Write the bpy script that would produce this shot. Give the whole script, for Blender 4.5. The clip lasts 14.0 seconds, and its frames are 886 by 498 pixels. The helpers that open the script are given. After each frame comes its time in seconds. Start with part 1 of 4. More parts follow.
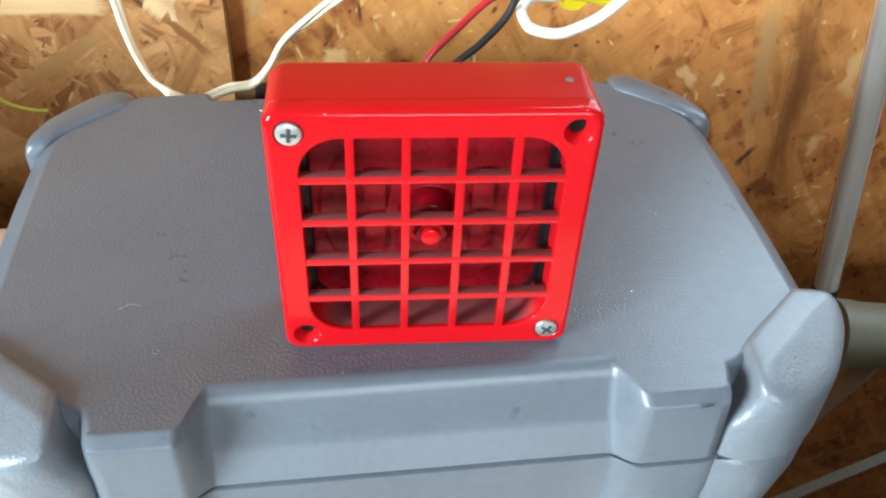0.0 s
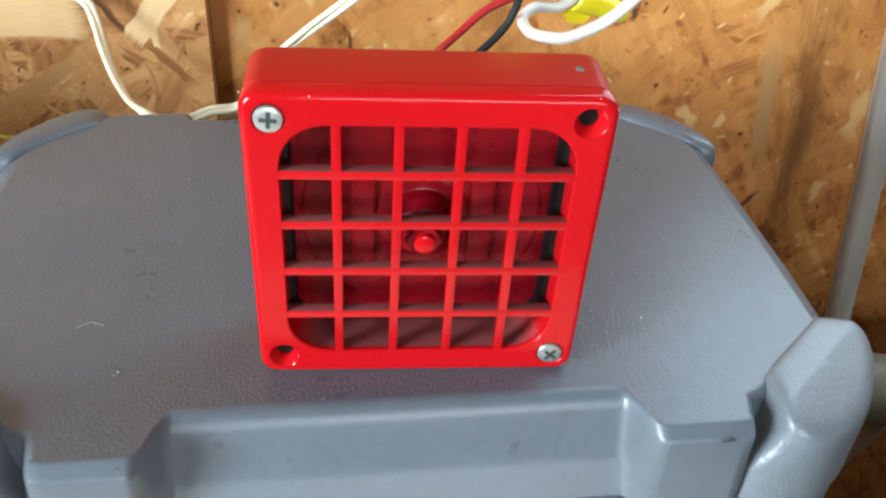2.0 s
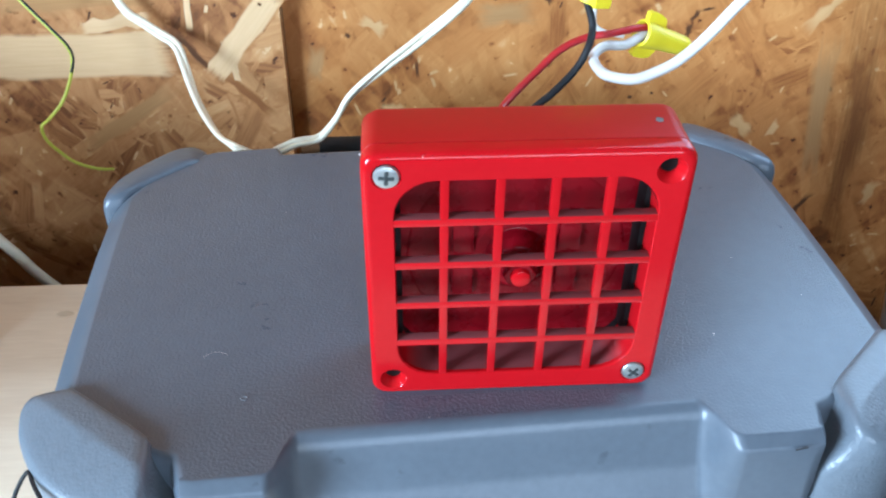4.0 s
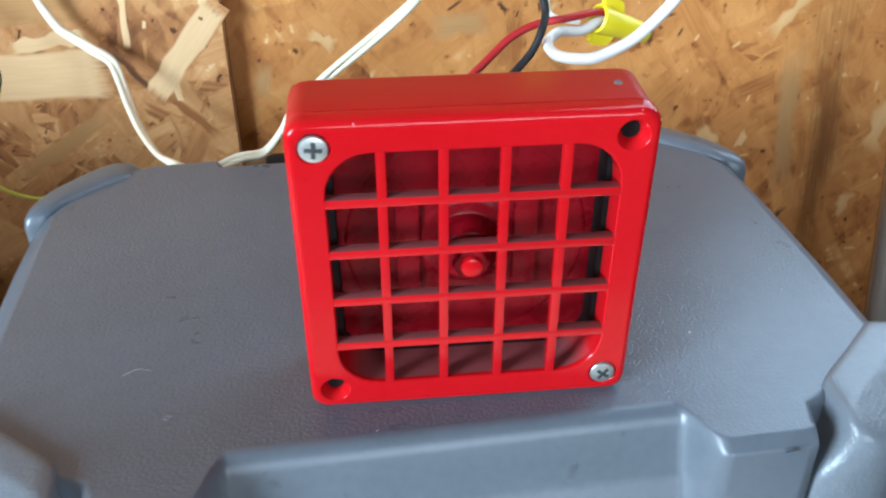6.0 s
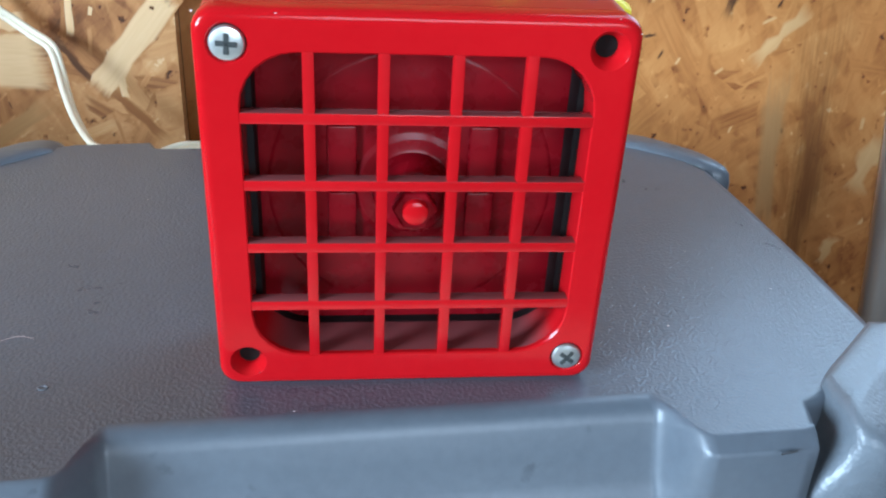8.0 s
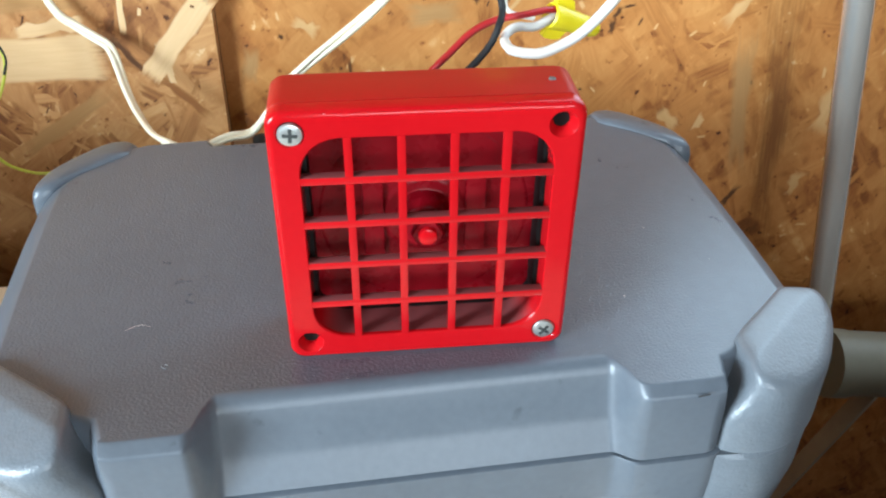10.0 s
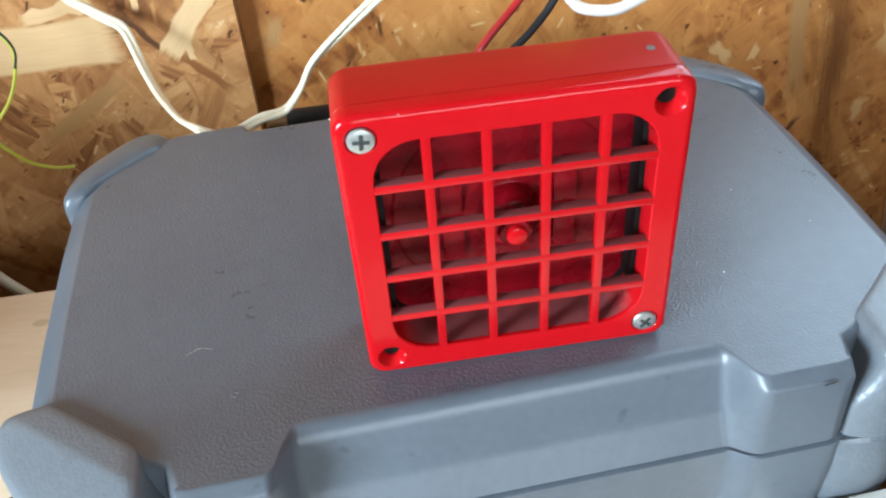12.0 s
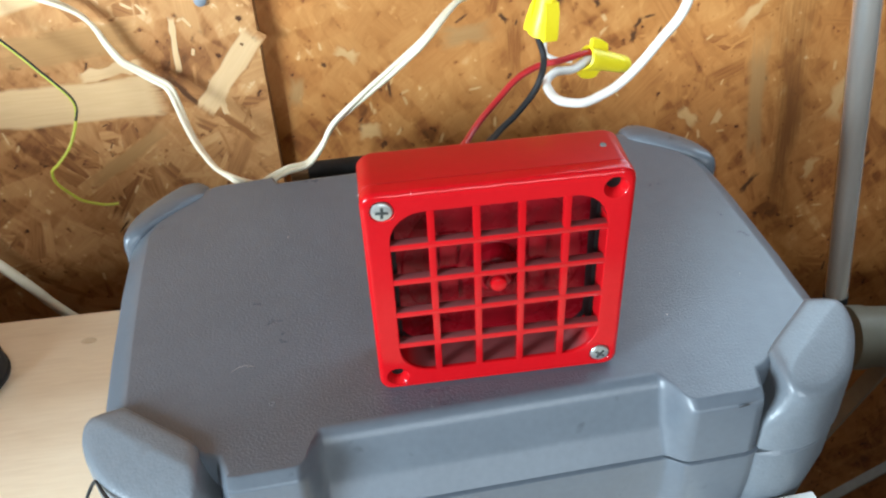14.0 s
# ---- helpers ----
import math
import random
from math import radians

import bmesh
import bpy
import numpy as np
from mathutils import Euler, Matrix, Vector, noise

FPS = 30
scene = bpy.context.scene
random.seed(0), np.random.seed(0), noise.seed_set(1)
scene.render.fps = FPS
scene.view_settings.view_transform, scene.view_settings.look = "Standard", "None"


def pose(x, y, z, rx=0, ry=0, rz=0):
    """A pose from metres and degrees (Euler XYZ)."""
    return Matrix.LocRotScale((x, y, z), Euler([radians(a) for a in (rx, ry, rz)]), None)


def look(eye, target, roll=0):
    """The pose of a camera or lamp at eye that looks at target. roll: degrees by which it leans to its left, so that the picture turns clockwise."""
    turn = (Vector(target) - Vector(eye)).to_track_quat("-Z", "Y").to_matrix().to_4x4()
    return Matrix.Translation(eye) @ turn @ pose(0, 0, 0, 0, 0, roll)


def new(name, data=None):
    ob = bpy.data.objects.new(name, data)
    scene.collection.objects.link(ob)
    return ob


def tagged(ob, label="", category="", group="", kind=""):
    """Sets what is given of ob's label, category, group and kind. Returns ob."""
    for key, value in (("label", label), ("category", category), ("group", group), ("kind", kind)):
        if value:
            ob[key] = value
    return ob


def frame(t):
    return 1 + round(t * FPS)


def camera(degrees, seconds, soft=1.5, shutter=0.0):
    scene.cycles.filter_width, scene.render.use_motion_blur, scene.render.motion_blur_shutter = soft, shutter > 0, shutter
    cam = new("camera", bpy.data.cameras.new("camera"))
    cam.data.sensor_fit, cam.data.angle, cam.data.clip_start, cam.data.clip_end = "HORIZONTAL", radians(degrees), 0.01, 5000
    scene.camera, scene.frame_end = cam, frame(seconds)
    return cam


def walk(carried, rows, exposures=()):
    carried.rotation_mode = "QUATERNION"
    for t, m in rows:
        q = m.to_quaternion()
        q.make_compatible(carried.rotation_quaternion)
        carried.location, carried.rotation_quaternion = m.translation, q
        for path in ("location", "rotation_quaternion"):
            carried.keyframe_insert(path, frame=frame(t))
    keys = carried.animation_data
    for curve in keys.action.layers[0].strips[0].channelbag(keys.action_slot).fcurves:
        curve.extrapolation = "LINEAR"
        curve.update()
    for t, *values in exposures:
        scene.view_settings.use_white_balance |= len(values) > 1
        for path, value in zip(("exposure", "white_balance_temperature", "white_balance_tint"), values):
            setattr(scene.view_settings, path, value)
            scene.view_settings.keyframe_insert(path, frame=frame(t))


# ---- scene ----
cam = camera(52.65, 14.0, soft=2.2, shutter=0.4)
PATH = [
    (0, (-0.0210, -0.2545, 1.2709), (0.0551, 0.5022, 0.6216), 2.72),
    (0.5, (-0.0193, -0.2517, 1.2669), (0.0576, 0.5057, 0.6186), 2.95),
    (1, (-0.0107, -0.2682, 1.2742), (0.0484, 0.5180, 0.6590), 2.54),
    (1.2, (-0.0220, -0.2661, 1.2711), (0.0226, 0.5247, 0.6606), 3.31),
    (1.5, (-0.0193, -0.2573, 1.2624), (0.0388, 0.5474, 0.6716), 3.98),
    (2, (-0.0214, -0.2421, 1.2335), (0.0703, 0.5617, 0.6458), 3.95),
    (2.5, (-0.0383, -0.2102, 1.2407), (0.0630, 0.5953, 0.6568), 4.54),
    (3, (-0.0578, -0.2141, 1.2641), (0.0067, 0.6003, 0.6874), 2.65),
    (3.5, (-0.0514, -0.2479, 1.2638), (-0.0087, 0.5611, 0.6775), 2.88),
    (3.7, (-0.0468, -0.2590, 1.2662), (-0.0054, 0.5426, 0.6697), 1.89),
    (5.8, (-0.0395, -0.2503, 1.2445), (0.0283, 0.5711, 0.6781), -2.62),
    (6, (-0.0324, -0.2443, 1.2265), (0.0447, 0.5896, 0.6800), -0.21),
    (6.5, (-0.0290, -0.2126, 1.2060), (0.0563, 0.6665, 0.7369), 0.52),
    (7, (-0.0201, -0.2153, 1.1628), (0.0590, 0.6685, 0.7016), 3.35),
    (7.5, (-0.0212, -0.2155, 1.1648), (0.0782, 0.6617, 0.6951), 3.36),
    (7.7, (-0.0195, -0.2186, 1.1641), (0.0870, 0.6634, 0.7050), 3.41),
    (9.8, (-0.0231, -0.2829, 1.2449), (0.0623, 0.5318, 0.6715), 0.42),
    (10, (-0.0243, -0.2868, 1.2516), (0.0615, 0.5313, 0.6830), 0.48),
    (10.5, (-0.0342, -0.2699, 1.2438), (0.0654, 0.5498, 0.6797), -0.81),
    (11, (-0.0476, -0.2410, 1.2468), (0.0313, 0.5591, 0.6521), -4.14),
    (11.5, (-0.0513, -0.2334, 1.2466), (0.0118, 0.5504, 0.6288), -4.24),
    (11.7, (-0.0499, -0.2388, 1.2492), (0.0150, 0.5385, 0.6234), -4.86),
    (12, (-0.0454, -0.2386, 1.2513), (0.0171, 0.5357, 0.6215), -4.88),
    (12.5, (-0.0475, -0.2331, 1.2648), (0.0266, 0.5438, 0.6395), -4.02),
    (13, (-0.0458, -0.2584, 1.2734), (0.0379, 0.5272, 0.6602), -2.03),
    (13.5, (-0.0576, -0.2956, 1.3038), (0.0204, 0.5021, 0.7059), -1.21),
    (13.6, (-0.0570, -0.3010, 1.3070), (0.0190, 0.5005, 0.7139), -2.10),
    (14, (-0.0515, -0.3019, 1.3142), (0.0199, 0.4882, 0.7054), -3.08),
]
walk(cam, [(t, look(eye, target, roll)) for t, eye, target, roll in PATH],
     [(0, 0.30, 6950, 10), (0.4, 0.44, 7200, 10), (1.1, 0.36, 7300, 10), (1.6, 0.02, 7200, 10), (2.5, 0.0, 6950, 10), (3.0, -0.08, 5900, 10), (3.5, -0.07, 5650, 10), (3.7, -0.07, 5650, 10), (5.9, -0.12, 6200, 10), (6.2, -0.12, 6300, 10), (6.5, -0.06, 6300, 10), (6.9, -0.28, 5850, 10), (7.7, -0.28, 5850, 10), (9.8, 0.0, 6750, 10), (10.2, 0.0, 6750, 10), (10.6, -0.08, 6700, 10), (11.0, -0.06, 6700, 10), (12.5, 0.04, 6750, 10), (13.0, 0.06, 6800, 10), (14, -0.12, 6800, 10)])

# ---- light: cool daylight from a window at the left, and two added lamps ----
world = bpy.data.worlds.new("sky")
scene.world = world
world.use_nodes = True
sky = world.node_tree.nodes.new("ShaderNodeTexSky")
sky.sky_type, sky.sun_disc, sky.sun_elevation, sky.sun_rotation = "NISHITA", False, radians(40), radians(200)
world.node_tree.links.new(sky.outputs[0], world.node_tree.nodes["Background"].inputs[0])
world.node_tree.nodes["Background"].inputs[1].default_value = 0.1


def daylight(name, m, width, height, watts, colour):
    lamp = bpy.data.lights.new(name, "AREA")
    lamp.shape, lamp.size, lamp.size_y, lamp.energy, lamp.color = "RECTANGLE", width, height, watts, colour
    ob = new(name, lamp)
    ob.matrix_world = m
    return ob


# unseen source, added to fill the faces turned to the front
daylight("added_fill_front", look((0.30, -1.72, 1.46), (-0.05, 0.25, 1.05)), 1.0, 0.62, 24, (0.74, 0.88, 1.0))
daylight("window_daylight_left", look((-1.63, -1.05, 1.42), (-0.1, 0.1, 1.0)), 0.70, 0.75, 132, (0.66, 0.85, 1.0))
# unseen source, added for the bluish sheen on the right of the lid
daylight("added_sheen_north", look((0.60, 0.352, 1.56), (0.30, -0.4, 1.0)), 0.68, 0.74, 13, (0.58, 0.80, 1.0))


# ---- materials ----
def shader(name, rough=0.5, metal=0.0, coat=0.0, spec=0.5):
    mat = bpy.data.materials.new(name)
    mat.use_nodes = True
    b = mat.node_tree.nodes["Principled BSDF"]
    b.inputs["Roughness"].default_value, b.inputs["Metallic"].default_value = rough, metal
    b.inputs["Coat Weight"].default_value, b.inputs["Specular IOR Level"].default_value = coat, spec
    return mat, mat.node_tree, b


def node(tree, kind, **values):
    n = tree.nodes.new(kind)
    for key, value in values.items():
        n.inputs[key.replace("_", " ")].default_value = value
    return n


def coords(tree, scale, which="Object"):
    tc, mp = tree.nodes.new("ShaderNodeTexCoord"), tree.nodes.new("ShaderNodeMapping")
    mp.inputs["Scale"].default_value = scale
    tree.links.new(tc.outputs[which], mp.inputs[0])
    return mp


def ramp(tree, source, stops):
    r = tree.nodes.new("ShaderNodeValToRGB")
    els = r.color_ramp.elements
    while len(els) < len(stops):
        els.new(0.5)
    for e, (at, c) in zip(els, stops):
        e.position, e.color = at, (*c, 1)
    tree.links.new(source, r.inputs[0])
    return r


def noisy(name, dark, light, grain, stain, rough=0.5, metal=0.0, coat=0.0, spec=0.5, bump=0.0, bump_scale=None, stretch=(1, 1, 1), rough_var=0.1, distance=0.0004):
    """A surface that varies in colour at two scales, with fine relief."""
    mat, tree, b = shader(name, rough, metal, coat, spec)
    mp = coords(tree, stretch)
    fine = node(tree, "ShaderNodeTexNoise", Scale=grain, Detail=6.0)
    wide = node(tree, "ShaderNodeTexNoise", Scale=stain, Detail=4.0)
    mix = tree.nodes.new("ShaderNodeMath")
    mix.operation = "MULTIPLY_ADD"
    mix.inputs[1].default_value = 0.45
    for n in (fine, wide):
        tree.links.new(mp.outputs[0], n.inputs["Vector"])
    half = tree.nodes.new("ShaderNodeMath")
    half.operation = "MULTIPLY"
    half.inputs[1].default_value = 0.55
    tree.links.new(wide.outputs[0], half.inputs[0])
    tree.links.new(fine.outputs[0], mix.inputs[0])
    tree.links.new(half.outputs[0], mix.inputs[2])
    tree.links.new(ramp(tree, mix.outputs[0], [(0.3, dark), (0.7, light)]).outputs[0], b.inputs["Base Color"])
    vary = node(tree, "ShaderNodeMapRange")
    vary.inputs["To Min"].default_value, vary.inputs["To Max"].default_value = rough - rough_var, rough + rough_var
    tree.links.new(mix.outputs[0], vary.inputs[0])
    tree.links.new(vary.outputs[0], b.inputs["Roughness"])
    if bump:
        relief = node(tree, "ShaderNodeTexNoise", Scale=bump_scale or grain, Detail=1.0)
        tree.links.new(mp.outputs[0], relief.inputs["Vector"])
        bm = node(tree, "ShaderNodeBump", Strength=bump, Distance=distance)
        tree.links.new(relief.outputs[0], bm.inputs["Height"])
        tree.links.new(bm.outputs[0], b.inputs["Normal"])
    return mat


RED = noisy("red_enamel", (0.385, 0.0030, 0.0062), (0.44, 0.006, 0.0090), 300, 25, 0.13, spec=0.22, rough_var=0.04)
RED_SATIN = noisy("worn_red_enamel", (0.365, 0.0030, 0.0058), (0.42, 0.006, 0.0085), 260, 40, 0.38, spec=0.16, rough_var=0.08)
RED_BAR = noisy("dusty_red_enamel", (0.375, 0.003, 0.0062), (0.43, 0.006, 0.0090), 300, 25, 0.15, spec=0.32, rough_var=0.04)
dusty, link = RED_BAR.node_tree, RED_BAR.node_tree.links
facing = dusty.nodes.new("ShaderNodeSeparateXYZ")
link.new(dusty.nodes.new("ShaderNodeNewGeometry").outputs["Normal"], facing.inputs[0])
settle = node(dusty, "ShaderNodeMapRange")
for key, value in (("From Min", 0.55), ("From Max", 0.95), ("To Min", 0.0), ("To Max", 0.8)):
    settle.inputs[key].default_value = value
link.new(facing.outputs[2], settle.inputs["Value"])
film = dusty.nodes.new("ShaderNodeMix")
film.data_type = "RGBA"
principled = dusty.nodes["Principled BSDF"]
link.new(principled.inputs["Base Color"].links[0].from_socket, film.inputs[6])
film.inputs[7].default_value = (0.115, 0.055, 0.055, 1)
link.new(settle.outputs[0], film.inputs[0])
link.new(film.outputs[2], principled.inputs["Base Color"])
# the enamel's red taken down for inside parts: the recess's shade in the colour
RED_IN = noisy("darkened_red_inside", (0.15, 0.0015, 0.005), (0.22, 0.003, 0.008), 200, 30, 0.28, spec=0.25, rough_var=0.08, bump=0.12, bump_scale=90, distance=0.0006)
RUBBER = noisy("black_gasket", (0.006, 0.005, 0.005), (0.014, 0.012, 0.012), 400, 60, 0.6, spec=0.1)
# near-black: painted shade in the empty holes, grime round the screws
DEEP = noisy("hole_shade_and_grime", (0.008, 0.006, 0.006), (0.02, 0.013, 0.012), 700, 150, 0.8, spec=0.1)
ZINC = noisy("zinc_steel", (0.52, 0.56, 0.55), (0.68, 0.71, 0.69), 500, 90, 0.36, metal=0.9, bump=0.1, distance=0.0001)
SLOT_DARK = noisy("dark_slot", (0.016, 0.019, 0.018), (0.035, 0.04, 0.038), 600, 90, 0.7)
CHIP = noisy("bare_metal_chip", (0.05, 0.045, 0.045), (0.13, 0.12, 0.12), 900, 200, 0.6)
NICK = noisy("pale_nick", (0.6, 0.45, 0.42), (0.8, 0.7, 0.66), 900, 200, 0.5)
GREY = noisy("grey_moulded_plastic", (0.074, 0.088, 0.107), (0.096, 0.112, 0.135), 120, 14, 0.29, bump=0.42, bump_scale=800, distance=0.0006, rough_var=0.06)
SMOOTH = noisy("grey_smooth_plastic", (0.076, 0.090, 0.108), (0.099, 0.116, 0.138), 260, 14, 0.38, bump=0.12, bump_scale=500, distance=0.0002, rough_var=0.06)
grimy = SMOOTH.node_tree
spots = node(grimy, "ShaderNodeTexNoise", Scale=70.0, Detail=5.0)
grimy.links.new(coords(grimy, (1, 1, 1)).outputs[0], spots.inputs["Vector"])
mask = node(grimy, "ShaderNodeMapRange")
for key, value in (("From Min", 0.67), ("From Max", 0.76), ("To Min", 0.0), ("To Max", 0.7)):
    mask.inputs[key].default_value = value
grimy.links.new(spots.outputs[0], mask.inputs["Value"])
grime = grimy.nodes.new("ShaderNodeMix")
grime.data_type = "RGBA"
plastic = grimy.nodes["Principled BSDF"]
grimy.links.new(plastic.inputs["Base Color"].links[0].from_socket, grime.inputs[6])
grime.inputs[7].default_value = (0.030, 0.036, 0.042, 1)
grimy.links.new(mask.outputs[0], grime.inputs[0])
grimy.links.new(grime.outputs[2], plastic.inputs["Base Color"])
LEATHER = noisy("grey_textured_plastic", (0.102, 0.118, 0.135), (0.132, 0.151, 0.171), 220, 20, 0.35, bump=0.45, bump_scale=700, distance=0.0005, rough_var=0.08)
SEAM = noisy("seam_shadow_gap", (0.02, 0.02, 0.022), (0.04, 0.04, 0.044), 300, 40, 0.7)
CORD = noisy("ivory_vinyl", (0.70, 0.61, 0.44), (0.82, 0.75, 0.58), 160, 30, 0.42)
WHITE = noisy("white_vinyl", (0.68, 0.66, 0.61), (0.76, 0.74, 0.69), 160, 30, 0.35)
REDW = noisy("red_vinyl", (0.36, 0.012, 0.016), (0.46, 0.02, 0.024), 160, 30, 0.38)
BLACKW = noisy("black_vinyl", (0.008, 0.008, 0.009), (0.016, 0.016, 0.017), 160, 30, 0.6, spec=0.3)
YELLOW = noisy("yellow_nylon", (0.83, 0.66, 0.015), (0.90, 0.75, 0.03), 160, 40, 0.42, bump=0.05)
GREENY = noisy("yellow_green_vinyl", (0.40, 0.41, 0.035), (0.52, 0.51, 0.06), 160, 40, 0.45)
BENCH = noisy("pale_plywood", (0.70, 0.56, 0.40), (0.82, 0.69, 0.52), 40, 5, 0.55, stretch=(1, 9, 9), bump=0.08)
TUBE = noisy("brushed_tube", (0.72, 0.70, 0.66), (0.78, 0.76, 0.72), 40, 8, 0.24, metal=0.7, stretch=(8, 8, 1))
# beige taken down: the shade below the bench is put into this colour
BEIGE = noisy("shaded_beige_plastic", (0.12, 0.115, 0.086), (0.165, 0.157, 0.12), 120, 14, 0.5)
STRUT = noisy("galvanised_strap", (0.30, 0.275, 0.235), (0.40, 0.37, 0.32), 120, 20, 0.5, metal=0.2)
STUD = noisy("rough_stud_timber", (0.15, 0.075, 0.03), (0.26, 0.14, 0.06), 60, 8, 0.75, stretch=(6, 6, 0.6), bump=0.3)
PLANK = noisy("garage_timber", (0.12, 0.075, 0.045), (0.20, 0.13, 0.08), 30, 3, 0.75, bump=0.2)
CONCRETE = noisy("concrete_floor", (0.22, 0.21, 0.20), (0.32, 0.31, 0.29), 60, 3, 0.8, bump=0.2)
NAIL = noisy("nail_head_steel", (0.20, 0.23, 0.27), (0.30, 0.34, 0.38), 400, 90, 0.5, metal=0.5)
DARKBODY = noisy("black_plastic", (0.012, 0.013, 0.014), (0.022, 0.023, 0.025), 200, 30, 0.6, spec=0.25)


def maths(tree, operation, a, b=None, c=None):
    n = tree.nodes.new("ShaderNodeMath")
    n.operation = operation
    for k, v in enumerate((a, b, c)):
        if isinstance(v, (int, float)):
            n.inputs[k].default_value = v
        elif v is not None:
            tree.links.new(v, n.inputs[k])
    return n.outputs[0]


def flakes(tree):
    """Tone of the pressed face: warped flakes lying at several angles, fibre, blotches, specks. Returns tone and fibre."""
    warp = node(tree, "ShaderNodeTexNoise", Scale=14.0, Detail=3.0)
    base = coords(tree, (1, 1, 1))
    tree.links.new(base.outputs[0], warp.inputs["Vector"])
    bend = tree.nodes.new("ShaderNodeVectorMath")
    bend.operation = "MULTIPLY_ADD"
    bend.inputs[1].default_value = (0.022, 0.0, 0.022)
    tree.links.new(warp.outputs["Color"], bend.inputs[0])
    tree.links.new(base.outputs[0], bend.inputs[2])

    def lie(scale, turn):
        spun = tree.nodes.new("ShaderNodeMapping")
        spun.inputs["Rotation"].default_value = (0, turn, 0)
        tree.links.new(bend.outputs[0], spun.inputs[0])
        mp = tree.nodes.new("ShaderNodeMapping")
        mp.inputs["Scale"].default_value = scale
        tree.links.new(spun.outputs[0], mp.inputs[0])
        return mp.outputs[0]

    tone = 0.5
    for scale, turn, weight in (((22, 1, 70), 0.5, 0.30), ((20, 1, 84), -0.9, 0.28), ((60, 1, 170), 1.9, 0.20)):
        cells = tree.nodes.new("ShaderNodeTexVoronoi")
        cells.feature = "SMOOTH_F1"
        cells.inputs["Scale"].default_value, cells.inputs["Smoothness"].default_value = 1.0, 0.3
        tree.links.new(lie(scale, turn), cells.inputs["Vector"])
        split = tree.nodes.new("ShaderNodeSeparateColor")
        tree.links.new(cells.outputs["Color"], split.inputs[0])
        tone = maths(tree, "ADD", tone, maths(tree, "MULTIPLY_ADD", split.outputs[0], weight, -weight / 2))
    fibre = node(tree, "ShaderNodeTexNoise", Scale=1.0, Detail=7.0, Roughness=0.65)
    tree.links.new(lie((60, 1, 260), 0.9), fibre.inputs["Vector"])
    tone = maths(tree, "ADD", tone, maths(tree, "MULTIPLY_ADD", fibre.outputs[0], 0.4, -0.2))
    wide = node(tree, "ShaderNodeTexNoise", Scale=11.0, Detail=4.0)
    tree.links.new(base.outputs[0], wide.inputs["Vector"])
    tone = maths(tree, "ADD", tone, maths(tree, "MULTIPLY_ADD", wide.outputs[0], 0.8, -0.4))
    speck = node(tree, "ShaderNodeTexNoise", Scale=120.0, Detail=3.0)
    tree.links.new(base.outputs[0], speck.inputs["Vector"])
    for lo, hi, weight in ((0.64, 0.74, -0.5), (0.36, 0.28, 0.30)):
        spot = node(tree, "ShaderNodeMapRange")
        for key, value in (("From Min", lo), ("From Max", hi), ("To Min", 0.0), ("To Max", weight)):
            spot.inputs[key].default_value = value
        tree.links.new(speck.outputs[0], spot.inputs["Value"])
        tone = maths(tree, "ADD", tone, spot.outputs[0])
    return tone, fibre.outputs[0]


def relief(tree, b, height, strength, distance):
    bm = node(tree, "ShaderNodeBump", Strength=strength, Distance=distance)
    tree.links.new(height, bm.inputs["Height"])
    tree.links.new(bm.outputs[0], b.inputs["Normal"])


def board(name, stops):
    """The pressed face of a strand board sheet."""
    mat, tree, b = shader(name, 0.58, spec=0.3)
    tone, fibre = flakes(tree)
    tree.links.new(ramp(tree, tone, stops).outputs[0], b.inputs["Base Color"])
    relief(tree, b, tone, 0.4, 0.0012)
    return mat


